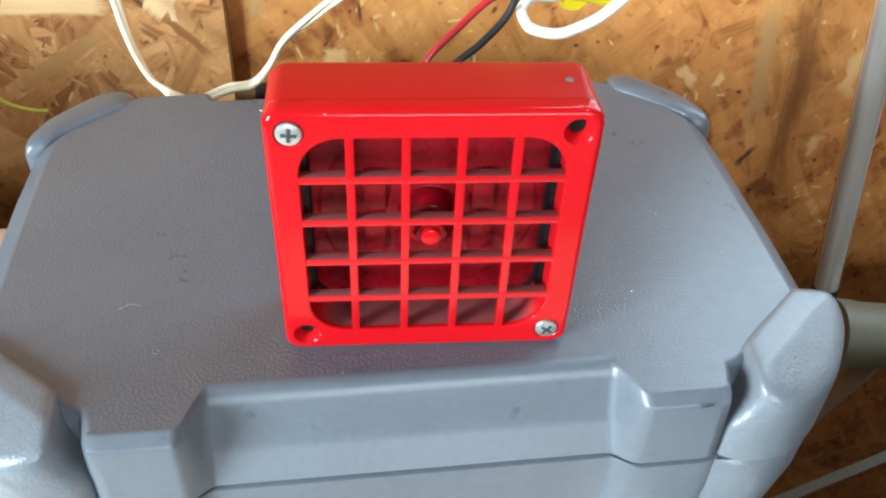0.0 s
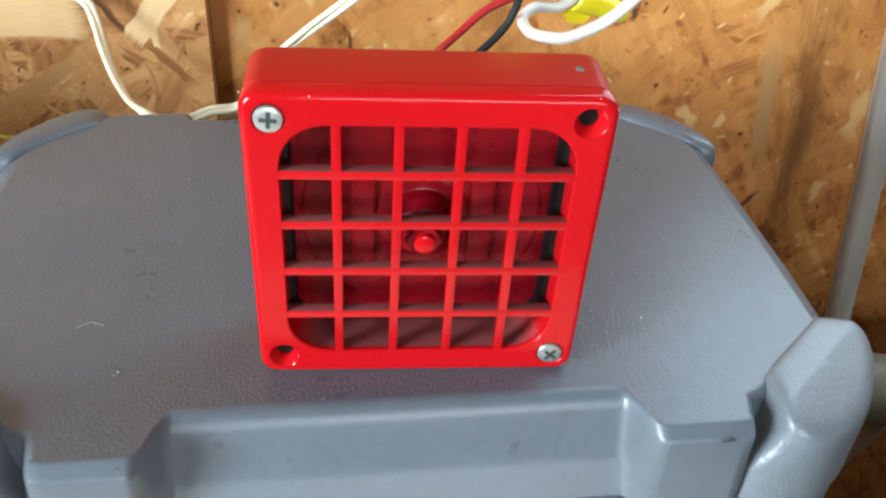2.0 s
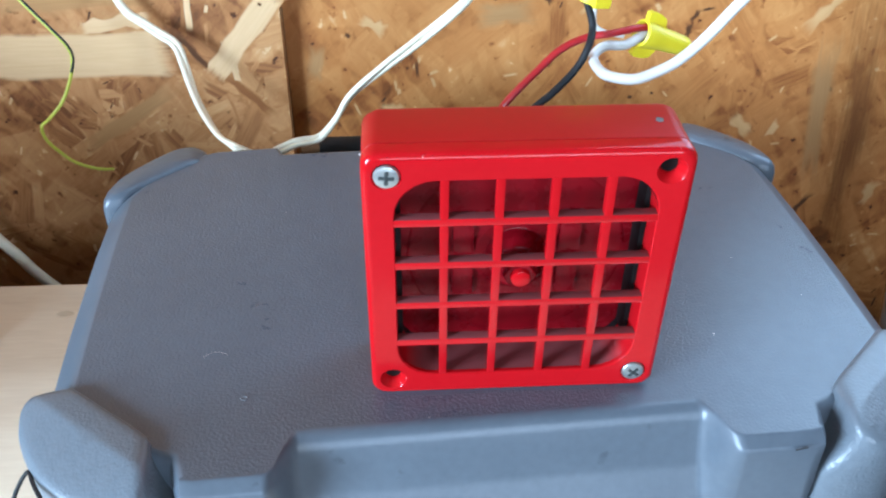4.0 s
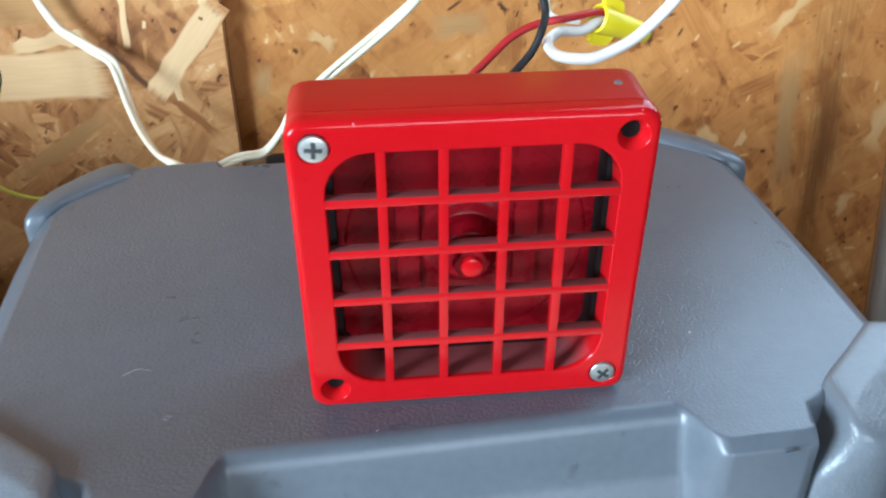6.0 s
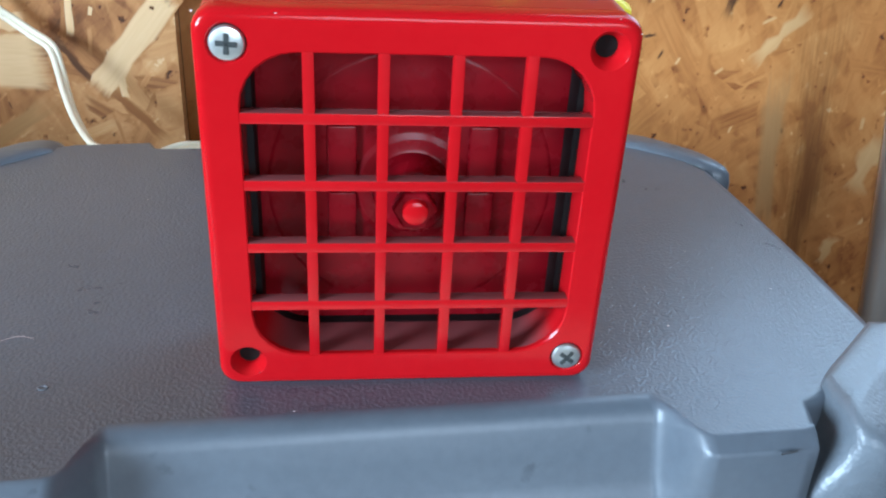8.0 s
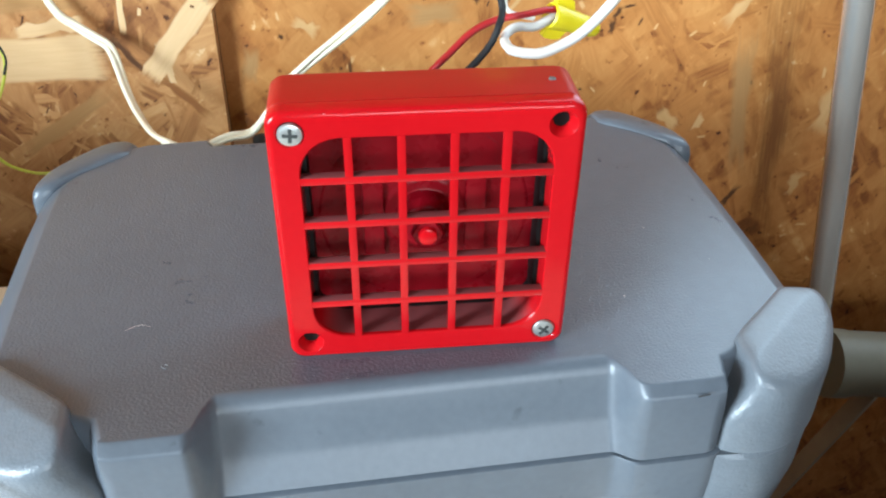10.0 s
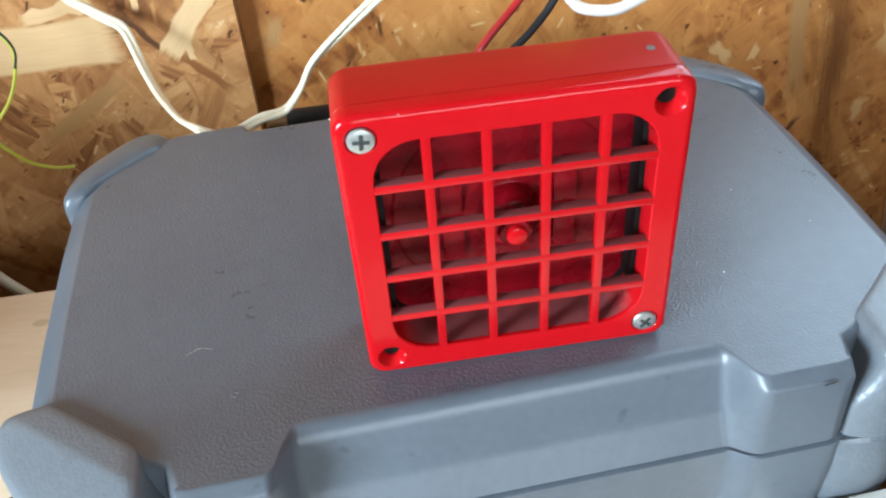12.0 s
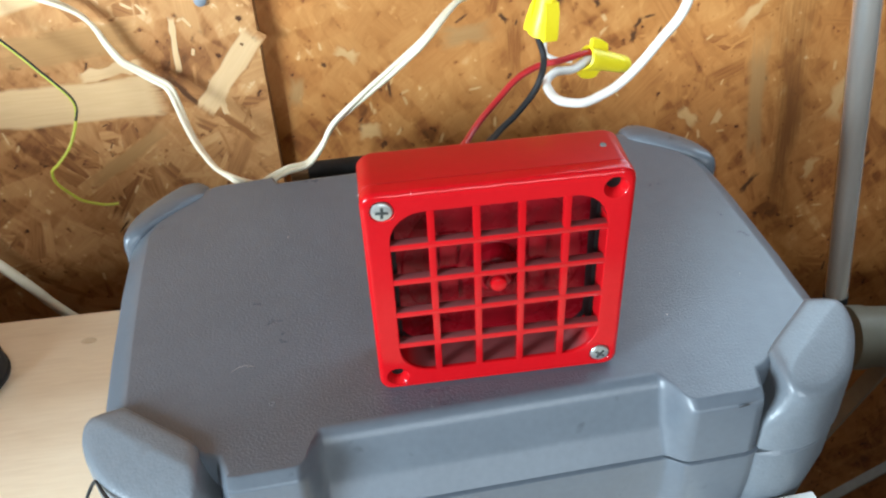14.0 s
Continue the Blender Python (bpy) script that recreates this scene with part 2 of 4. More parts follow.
def osb(name, base, stops, contrast=0.4, fray=0.9, soft=0.5):
    """Wood strands: each island its own tone, with grain along it, pressed into the face at its frayed edges."""
    mat, tree, b = shader(name, 0.62, spec=0.3)
    geo = tree.nodes.new("ShaderNodeNewGeometry")
    uv = tree.nodes.new("ShaderNodeUVMap")
    uv.uv_map = "UVMap"
    mp = tree.nodes.new("ShaderNodeMapping")
    mp.inputs["Scale"].default_value = (26, 480, 1)
    tree.links.new(uv.outputs[0], mp.inputs[0])
    grain = node(tree, "ShaderNodeTexNoise", Scale=1.0, Detail=7.0, Roughness=0.68)
    grain.noise_dimensions = "4D"
    tree.links.new(maths(tree, "MULTIPLY", geo.outputs["Random Per Island"], 60.0), grain.inputs["W"])
    tree.links.new(mp.outputs[0], grain.inputs["Vector"])
    stain = node(tree, "ShaderNodeTexNoise", Scale=9.0, Detail=4.0)
    tree.links.new(coords(tree, (1, 1, 0.6)).outputs[0], stain.inputs["Vector"])
    tone = maths(tree, "MULTIPLY_ADD", grain.outputs[0], 0.75, 0.5 - 0.375 - contrast / 2)
    tone = maths(tree, "MULTIPLY_ADD", geo.outputs["Random Per Island"], contrast, tone)
    tone = maths(tree, "ADD", tone, maths(tree, "MULTIPLY_ADD", stain.outputs[0], 0.6, -0.3))
    edge = tree.nodes.new("ShaderNodeUVMap")
    edge.uv_map = "Edge"
    split = tree.nodes.new("ShaderNodeSeparateXYZ")
    tree.links.new(edge.outputs[0], split.inputs[0])
    far = maths(tree, "MAXIMUM", maths(tree, "ABSOLUTE", split.outputs[0]), maths(tree, "ABSOLUTE", split.outputs[1]))
    far = maths(tree, "ADD", far, maths(tree, "MULTIPLY_ADD", grain.outputs[0], fray, -fray / 2))
    fade = node(tree, "ShaderNodeMapRange")
    fade.interpolation_type = "SMOOTHSTEP"
    for key, value in (("From Min", soft), ("From Max", 0.97), ("To Min", 1.0), ("To Max", 0.0)):
        fade.inputs[key].default_value = value
    tree.links.new(far, fade.inputs["Value"])
    under, _ = flakes(tree)
    blend = tree.nodes.new("ShaderNodeMix")
    blend.data_type = "RGBA"
    tree.links.new(fade.outputs[0], blend.inputs[0])
    tree.links.new(ramp(tree, under, base).outputs[0], blend.inputs[6])
    tree.links.new(ramp(tree, tone, stops).outputs[0], blend.inputs[7])
    tree.links.new(blend.outputs[2], b.inputs["Base Color"])
    relief(tree, b, grain.outputs[0], 0.3, 0.0005)
    return mat


WOOD_L = [(0.0, (0.062, 0.020, 0.006)), (0.2, (0.21, 0.076, 0.022)), (0.45, (0.41, 0.178, 0.060)), (0.75, (0.55, 0.282, 0.110)), (1.0, (0.72, 0.49, 0.27))]
WOOD_R = [(0.0, (0.085, 0.026, 0.007)), (0.2, (0.25, 0.080, 0.018)), (0.45, (0.44, 0.172, 0.045)), (0.8, (0.56, 0.250, 0.075)), (1.0, (0.70, 0.43, 0.20))]
PALES = [(0.0, (0.56, 0.335, 0.15)), (1.0, (0.80, 0.56, 0.32))]
PALES_R = [(0.0, (0.50, 0.265, 0.095)), (1.0, (0.70, 0.43, 0.20))]
TANS = [(0.0, (0.33, 0.160, 0.056)), (1.0, (0.48, 0.26, 0.10))]
BROWNS = [(0.0, (0.17, 0.060, 0.016)), (1.0, (0.30, 0.115, 0.031))]
DARKEST = [(0.0, (0.045, 0.016, 0.005)), (1.0, (0.14, 0.052, 0.016))]
BOARD_L, BOARD_R = board("strand_board_face", WOOD_L), board("orange_strand_board_face", WOOD_R)
STRANDS = osb("strands", WOOD_L, WOOD_L, 0.5, 0.8, 0.55)
STRANDS_SOFT = osb("orange_strands", WOOD_R, WOOD_R, 0.36, 1.0, 0.25)
PALE, PALE_R = osb("pale_strand", WOOD_L, PALES, fray=0.28, soft=0.76), osb("pale_strand_on_orange", WOOD_R, PALES_R, fray=0.45, soft=0.45)
TAN, TAN_R = osb("tan_strand", WOOD_L, TANS, fray=0.7), osb("tan_strand_on_orange", WOOD_R, TANS, fray=0.9, soft=0.3)
BROWN, BROWN_R = osb("brown_strand", WOOD_L, BROWNS, fray=0.8, soft=0.4), osb("brown_strand_on_orange", WOOD_R, BROWNS, fray=1.2, soft=0.05)
DARKS, DARKS_R = osb("dark_strand", WOOD_L, DARKEST, fray=0.8, soft=0.4), osb("dark_strand_on_orange", WOOD_R, DARKEST, fray=0.8, soft=0.3)


# ---- building helpers ----
def part(name, bm, material, parent=None, label="", smooth=True):
    bmesh.ops.recalc_face_normals(bm, faces=bm.faces)
    for f in bm.faces:
        f.smooth = smooth
    me = bpy.data.meshes.new(name)
    bm.to_mesh(me)
    bm.free()
    me.materials.append(material)
    if smooth:
        me.set_sharp_from_angle(angle=radians(38))
    ob = new(name, me)
    ob.parent = parent
    return tagged(ob, label)


def thing(name, m, label, category, group="", kind=""):
    ob = new(name)
    ob.empty_display_size = 0.02
    ob.matrix_world = m
    return tagged(ob, label, category, group, kind)


def loft(bm, rings, cap0=True, cap1=True, closed=True):
    """Skins rings of equal length."""
    vs = [[bm.verts.new(p) for p in ring] for ring in rings]
    n = len(vs[0])
    for a, b in zip(vs, vs[1:]):
        for i in range(n if closed else n - 1):
            j = (i + 1) % n
            bm.faces.new((a[i], a[j], b[j], b[i]))
    if cap0:
        bm.faces.new(vs[0])
    if cap1:
        bm.faces.new(vs[-1])
    return vs


def rounded(hw, hh, r, steps=6):
    """A rounded rectangle as 2D points, counter-clockwise."""
    out = []
    for cx, cy, a0 in ((hw - r, hh - r, 0), (-hw + r, hh - r, 90), (-hw + r, -hh + r, 180), (hw - r, -hh + r, 270)):
        for k in range(steps + 1):
            a = radians(a0 + 90 * k / steps)
            out.append((cx + r * math.cos(a), cy + r * math.sin(a)))
    return out


def circle(cx, cy, r, n=24):
    return [(cx + r * math.cos(2 * math.pi * k / n), cy + r * math.sin(2 * math.pi * k / n)) for k in range(n)]


def block(bm, lo, hi, bevel=0.0):
    """A box between two corners, with bevelled edges."""
    made = bmesh.ops.create_cube(bm, size=1)
    vs = made["verts"]
    for v in vs:
        v.co = Vector([(a + b) / 2 + (b - a) * c for a, b, c in zip(lo, hi, v.co)])
    if bevel:
        es = list({e for v in vs for e in v.link_edges})
        bmesh.ops.bevel(bm, geom=es, offset=bevel, segments=2, affect="EDGES", profile=0.6)
    return bm


def rod(points, radius, sides=10, taper=None, caps=True):
    """A tube along points, as a bmesh."""
    bm = bmesh.new()
    pts = [Vector(p) for p in points]
    rings, up = [], Vector((0.12, 0.31, 0.94))
    for i, p in enumerate(pts):
        d = (pts[min(i + 1, len(pts) - 1)] - pts[max(i - 1, 0)]).normalized()
        a = d.cross(up).normalized()
        up = a.cross(d).normalized()
        r = radius if taper is None else taper[i]
        rings.append([p + r * (math.cos(2 * math.pi * k / sides) * a + math.sin(2 * math.pi * k / sides) * up) for k in range(sides)])
    loft(bm, rings, caps, caps)
    return bm


def spline(points, per=6):
    """Catmull-Rom through the points."""
    p = [Vector(q) for q in points]
    p = [2 * p[0] - p[1], *p, 2 * p[-1] - p[-2]]
    out = []
    for a, b, c, d in zip(p, p[1:], p[2:], p[3:]):
        for k in range(per):
            t = k / per
            out.append(0.5 * (2 * b + (c - a) * t + (2 * a - 5 * b + 4 * c - d) * t * t + (3 * b - a - 3 * c + d) * t ** 3))
    return out + [p[-2]]


# ---- the room ----
WALL_Y, BENCH_Z = 0.338, 0.875


def slab(name, lo, hi, material, label, category, bevel=0.0):
    return tagged(part(name, block(bmesh.new(), lo, hi, bevel), material, None, label, False), category=category, kind="structure")


slab("floor", (-1.7, -1.8, -0.1), (1.7, 0.52, 0.0), CONCRETE, "worn grey concrete garage floor", "floor")
slab("ceiling", (-1.7, -1.8, 2.4), (1.7, 0.52, 2.5), PLANK, "brown timber garage ceiling boards", "ceiling")


def holed_wall(name, axis, at, thick, span, hole, material, label):
    """A wall with one opening through it: four blocks round the hole, in one mesh."""
    bm = bmesh.new()
    (a0, a1), (h0, h1, z0, z1) = span, hole
    for lo, hi, b, t in ((a0, h0, 0.0, 2.4), (h1, a1, 0.0, 2.4), (h0, h1, z1, 2.4), (h0, h1, 0.0, z0)):
        if t - b < 0.02:
            continue
        if axis == "x":
            block(bm, (at, lo, b), (at + thick, hi, t))
        else:
            block(bm, (lo, at, b), (hi, at + thick, t))
    return tagged(part(name, bm, material, None, label, False), category="wall", kind="structure")


# the south opening is made up to hold the front fill lamp
holed_wall("wall_south", "y", -1.9, 0.1, (-1.7, 1.7), (-0.25, 0.85, 1.10, 1.82), PLANK, "timber garage wall with a high opening added for the fill light")
holed_wall("wall_west", "x", -1.8, 0.1, (-1.9, 0.52), (-1.45, -0.65, 1.01, 1.83), PLANK, "timber side wall with a window opening")
slab("wall_east", (1.7, -1.9, 0.0), (1.8, 0.52, 2.4), PLANK, "plain brown timber side wall", "wall")
# two unseen half walls, added only to keep light off the lower strand board
slab("shade_wall_1", (0.17, -0.24, 0.0), (1.7, -0.19, 0.95), PLANK, "unseen half wall added to shade the strand board", "wall")
slab("shade_wall_2", (-0.56, -0.07, 0.0), (-0.52, WALL_Y - 0.0005, 1.09), PLANK, "unseen half wall added to shade the strand board", "wall")

# strand board sheets: one stands proud of the other at an upright joint
JOINT_X = -0.1235
wall_left = slab("wall_north_1", (-1.7, WALL_Y, 0.0), (JOINT_X, WALL_Y + 0.014, 2.4), BOARD_L, "orange-brown strand board sheet nailed to the studs", "wall")
FACE_R = WALL_Y + 0.0132
# the opening in this sheet is made up to hold the sheen lamp
wall_right = holed_wall("wall_north_2", "y", FACE_R, 0.0130, (JOINT_X + 0.0418, 1.7), (0.25, 0.95, 1.18, 1.94), BOARD_R, "orange-brown strand board sheet with an opening added for the sheen light")
slab("wall_north_4", (JOINT_X + 0.0005, WALL_Y + 0.0137, 0.0), (JOINT_X + 0.0418, WALL_Y + 0.0262, 2.4), BOARD_R, "orange-brown board strip showing at the joint", "wall strip", 0.0)
holed_wall("wall_north_3", "y", WALL_Y + 0.0265, 0.13, (-1.7, 1.7), (0.25, 0.95, 1.18, 1.94), STUD, "rough stud framing behind the boards")


def strands(parent, x0, x1, z0, z1, y, count, seed, label, material, sizes, lies, clump=0.38, hole=None):
    """Pressed wood strands lying at random over one sheet, clustered: sizes of (share, length, width), lies of (angle, spread)."""
    rnd = random.Random(seed)
    verts, faces, uvs, edges = [], [], [], []
    made = 0
    while made < count:
        cx, cz = rnd.uniform(x0, x1), rnd.uniform(z0, z1)
        if noise.noise(Vector((cx * 14, seed, cz * 14))) < rnd.uniform(-0.25, clump):
            continue
        made += 1
        if hole and hole[0] - 0.03 < cx < hole[1] and hole[2] - 0.03 < cz:
            continue
        pick = rnd.random()
        for share, longest, widest in sizes:
            if pick < share:
                break
            pick -= share
        length, width = longest * rnd.uniform(0.45, 1.0), widest * rnd.uniform(0.45, 1.0)
        a = rnd.gauss(*rnd.choice(lies))
        ca, sa = math.cos(a), math.sin(a)
        up = 0.00003 + 0.00006 * made / count
        hl, hw = length / 2, width / 2
        s = rnd.uniform(-0.7, 0.7) * width
        outline = [(-hl - s, -hw), (-hl * 0.3, -hw * rnd.uniform(0.85, 1.1)), (hl * 0.4, -hw * rnd.uniform(0.85, 1.1)), (hl + s, -hw * rnd.uniform(0.3, 1)),
                   (hl - s * rnd.uniform(0.3, 1), hw * rnd.uniform(0.4, 1)), (hl * 0.3, hw * rnd.uniform(0.85, 1.1)), (-hl * 0.4, hw * rnd.uniform(0.85, 1.1)), (-hl + s * rnd.uniform(0.3, 1), hw * rnd.uniform(0.5, 1))]
        # a middle row lets the tone fade towards every edge
        middle = [((p[0] + q[0]) / 2 * 0.9, (p[1] + q[1]) / 2) for p, q in zip(outline[:4], outline[:3:-1])]
        corner = [(-1, -1), (-0.3, -1), (0.4, -1), (1, -1), (1, 1), (0.3, 1), (-0.4, 1), (-1, 1), (-0.95, 0), (-0.3, 0), (0.4, 0), (0.95, 0)]
        outline += middle
        base = len(verts)
        verts += [(min(max(cx + ca * u - sa * v, x0), x1), y - up, cz + sa * u + ca * v) for u, v in outline]
        for quad in ((8, 9, 1, 0), (9, 10, 2, 1), (10, 11, 3, 2), (7, 6, 9, 8), (6, 5, 10, 9), (5, 4, 11, 10)):
            faces.append(tuple(base + q for q in quad))
            uvs += [outline[q] for q in quad]
            edges += [corner[q] for q in quad]
    me = bpy.data.meshes.new("wood_strands")
    me.from_pydata(verts, [], faces)
    for layer_name, data in (("UVMap", uvs), ("Edge", edges)):
        layer = me.uv_layers.new(name=layer_name)
        layer.data.foreach_set("uv", [c for uv in data for c in uv])
    me.materials.append(material)
    ob = new("wood_strands", me)
    ob.parent = parent
    return tagged(ob, label, kind="stuff")


LEFT, RIGHT = (-0.50, JOINT_X - 0.0005, 0.66, 1.26), (JOINT_X + 0.0427, 0.62, 0.50, 1.26)
OPENING = (0.25, 0.95, 1.18)
ANY, STEEP = ((0.1, 0.5), (1.25, 0.45), (-0.8, 0.4), (0.9, 0.6)), ((1.2, 0.35), (0.7, 0.4), (-1.2, 0.4))
strands(wall_left, *LEFT, WALL_Y, 700, 11, "pressed overlapping wood strands", STRANDS, ((0.15, 0.10, 0.026), (0.45, 0.065, 0.014), (1, 0.03, 0.006)), ANY)
strands(wall_left, *LEFT, WALL_Y - 0.00012, 110, 31, "pale splintered chips", PALE, ((0.1, 0.03, 0.006), (1, 0.013, 0.003)), STEEP, 0.6)
strands(wall_left, *LEFT, WALL_Y - 0.00012, 70, 32, "dark slivers between strands", DARKS, ((0.2, 0.022, 0.003), (1, 0.010, 0.0022)), STEEP, 0.5)
strands(wall_right, *RIGHT, FACE_R, 650, 12, "pressed overlapping wood strands", STRANDS_SOFT, ((0.25, 0.12, 0.034), (0.5, 0.07, 0.018), (1, 0.03, 0.008)), STEEP, hole=OPENING)
strands(wall_right, *RIGHT, FACE_R - 0.00012, 170, 41, "pale splintered chips", PALE_R, ((0.12, 0.035, 0.009), (1, 0.015, 0.0045)), STEEP, 0.6, OPENING)
strands(wall_right, *RIGHT, FACE_R - 0.00012, 45, 42, "dark slivers between strands", DARKS_R, ((0.2, 0.025, 0.005), (1, 0.011, 0.0030)), STEEP, 0.5, OPENING)


def strand(parent, a, b, width, y, material, lift=0.0014, ragged=0.12, seed=1):
    """One large strand that stands out on the board, from a to b in the wall's plane."""
    rnd = random.Random(seed)
    a, b = Vector(a), Vector(b)
    d = (b - a).normalized()
    n = Vector((-d.y, d.x))
    steps = 8
    wide = [width * (0.5 + rnd.uniform(-ragged, ragged) * 0.5) for _ in range(2 * steps + 2)]
    bm = bmesh.new()
    uv, edge = bm.loops.layers.uv.new("UVMap"), bm.loops.layers.uv.new("Edge")
    rows = []
    for k in range(steps + 1):
        c = a + (b - a) * (k / steps)
        cells = []
        for v in (-1.0, -0.7, 0.7, 1.0):
            q = c + n * wide[2 * k + (v > 0)] * v * 1.12
            drop = 0.0002 if abs(v) == 1.0 or k in (0, steps) else 0.0002 + 0.05 * lift
            cells.append((bm.verts.new((q.x, y - drop, q.y)), ((q - a).dot(d), (q - a).dot(n)), (2 * k / steps - 1, v)))
        rows.append(cells)
    for r0, r1 in zip(rows, rows[1:]):
        for i in range(3):
            corners = (r0[i], r0[i + 1], r1[i + 1], r1[i])
            f = bm.faces.new([c[0] for c in corners])
            for loop, c in zip(f.loops, corners):
                loop[uv].uv, loop[edge].uv = c[1], c[2]
    return part("strand", bm, material, parent, "", False)


strand(wall_left, (-0.350, 0.9975), (-0.196, 0.9995), 0.033, WALL_Y, PALE, 0.0012, 0.10, 2)
strand(wall_left, (-0.1765, 0.979), (-0.1245, 1.045), 0.0165, WALL_Y, PALE, 0.0013, 0.15, 3)
strand(wall_left, (-0.285, 0.920), (-0.198, 0.976), 0.013, WALL_Y, TAN, 0.0011, 0.2, 4)
strand(wall_left, (-0.2000, 1.019), (-0.172, 0.981), 0.0052, WALL_Y, DARKS, 0.0005, 0.35, 5)
strand(wall_left, (-0.170, 0.985), (-0.132, 0.946), 0.0072, WALL_Y, BROWN, 0.0006, 0.6, 6)
strand(wall_left, (-0.187, 1.014), (-0.183, 1.062), 0.0050, WALL_Y, PALE, 0.0011, 0.3, 7)
strand(wall_left, (-0.157, 0.975), (-0.165, 1.010), 0.0050, WALL_Y, PALE, 0.0009, 0.3, 8)
strand(wall_left, (-0.325, 1.040), (-0.200, 1.050), 0.030, WALL_Y, TAN, 0.0008, 0.2, 9)
strand(wall_left, (-0.262, 1.019), (-0.210, 1.026), 0.009, WALL_Y, PALE, 0.0014, 0.5, 10)
strand(wall_left, (-0.330, 1.08), (-0.245, 1.10), 0.034, WALL_Y, PALE, 0.0010, 0.2, 19)
strand(wall_right, (-0.0585, 0.9425), (-0.0365, 0.942), 0.016, FACE_R, PALE_R, 0.0012, 0.25, 11)
strand(wall_right, (0.330, 0.76), (0.302, 1.06), 0.034, FACE_R, BROWN_R, 0.0006, 0.6, 13)
strand(wall_right, (0.296, 0.86), (0.276, 1.01), 0.018, FACE_R, TAN_R, 0.0006, 0.4, 24)
strand(wall_right, (0.284, 0.836), (0.300, 0.862), 0.0065, FACE_R, DARKS_R, 0.0006, 0.4, 25)
strand(wall_right, (0.1690, 0.998), (0.1705, 1.012), 0.0050, FACE_R, DARKS_R, 0.0006, 0.4, 26)
strand(wall_right, (0.1695, 1.010), (0.1765, 1.022), 0.0042, FACE_R, DARKS_R, 0.0006, 0.4, 27)
strand(wall_right, (0.176, 1.020), (0.188, 1.022), 0.0030, FACE_R, DARKS_R, 0.0006, 0.4, 28)
strand(wall_right, (0.136, 1.040), (0.141, 1.032), 0.0050, FACE_R, DARKS_R, 0.0006, 0.4, 29)
strand(wall_right, (0.060, 1.036), (0.068, 1.025), 0.0040, FACE_R, DARKS_R, 0.0006, 0.4, 40)
strand(wall_right, (0.215, 0.935), (0.235, 0.915), 0.011, FACE_R, PALE_R, 0.0006, 0.5, 43)
strand(wall_right, (0.352, 0.905), (0.370, 0.955), 0.022, FACE_R, PALE_R, 0.0006, 0.6, 44)
strand(wall_right, (0.345, 0.845), (0.352, 0.872), 0.012, FACE_R, PALE_R, 0.0006, 0.6, 45)
strand(wall_right, (0.255, 1.00), (0.292, 1.045), 0.010, FACE_R, PALE_R, 0.0006, 0.5, 46)
strand(wall_right, (-0.070, 1.018), (-0.050, 1.006), 0.010, FACE_R, PALE_R, 0.0006, 0.5, 47)
strand(wall_right, (0.214, 1.086), (0.255, 1.150), 0.018, FACE_R, PALE_R, 0.0011, 0.3, 15)
strand(wall_right, (0.220, 1.062), (0.240, 1.098), 0.007, FACE_R, PALE_R, 0.0012, 0.4, 16)
strand(wall_right, (0.232, 1.03), (0.240, 1.075), 0.007, FACE_R, DARKS_R, 0.0008, 0.4, 20)
strand(wall_right, (0.245, 1.05), (0.268, 1.14), 0.020, FACE_R, TAN_R, 0.0009, 0.3, 21)
strand(wall_right, (0.01, 1.018), (0.060, 1.022), 0.020, FACE_R, TAN_R, 0.0009, 0.2, 17)
strand(wall_right, (0.103, 1.055), (0.112, 1.035), 0.0045, FACE_R, DARKS_R, 0.0008, 0.5, 22)
strand(wall_right, (0.112, 1.068), (0.125, 1.060), 0.0030, FACE_R, DARKS_R, 0.0008, 0.5, 23)
for k, (x, z, r) in enumerate(((-0.1352, 1.0545, 0.0030), (-0.1365, 1.0342, 0.0017), (-0.0785, 1.005, 0.0026), (0.1335, 0.952, 0.0022), (0.150, 0.955, 0.0018))):
    y = WALL_Y if x < JOINT_X else FACE_R
    strand(wall_left if x < JOINT_X else wall_right, (x - r, z + 0.3 * r), (x + r, z - 0.3 * r), 1.5 * r, y, DARKS if x < JOINT_X else DARKS_R, 0.0015, 0.5, 30 + k)
strand(wall_right, (-0.106, 0.968), (-0.099, 0.999), 0.013, WALL_Y + 0.0137, TAN_R, 0.0008, 0.2, 12)

nail = thing("nail", pose(-0.1597, WALL_Y, 1.0708), "dull grey nail head driven into the strand board", "nail")
part("nail_head", rod([(0, -0.0004, 0), (0, -0.0024, 0), (0, -0.0028, 0)], 0.0042, 14, [0.0045, 0.0045, 0.0036]), NAIL, nail)

# ---- the bench ----
bench = thing("workbench", pose(0, 0, 0), "pale plywood workbench standing clear of the wall", "workbench")
part("bench_top", block(bmesh.new(), (-0.515, -0.20, BENCH_Z - 0.018), (0.165, 0.237, BENCH_Z), 0.0015), BENCH, bench, "pale plywood top")
part("cabinet", block(bmesh.new(), (-0.505, -0.18, 0.0), (0.150, 0.225, BENCH_Z - 0.0185), 0.002), STUD, bench, "plain brown cabinet below the top")

# ---- the grey tool case ----
TURN_CASE = radians(3.3)
case = thing("tool_case", Matrix.Translation((-0.0115, 0.095, 1.0)) @ Matrix.Rotation(TURN_CASE, 4, "Z"), "grey moulded plastic tool case lying flat on the bench", "tool case")
FLOOR_L = BENCH_Z - 1.0


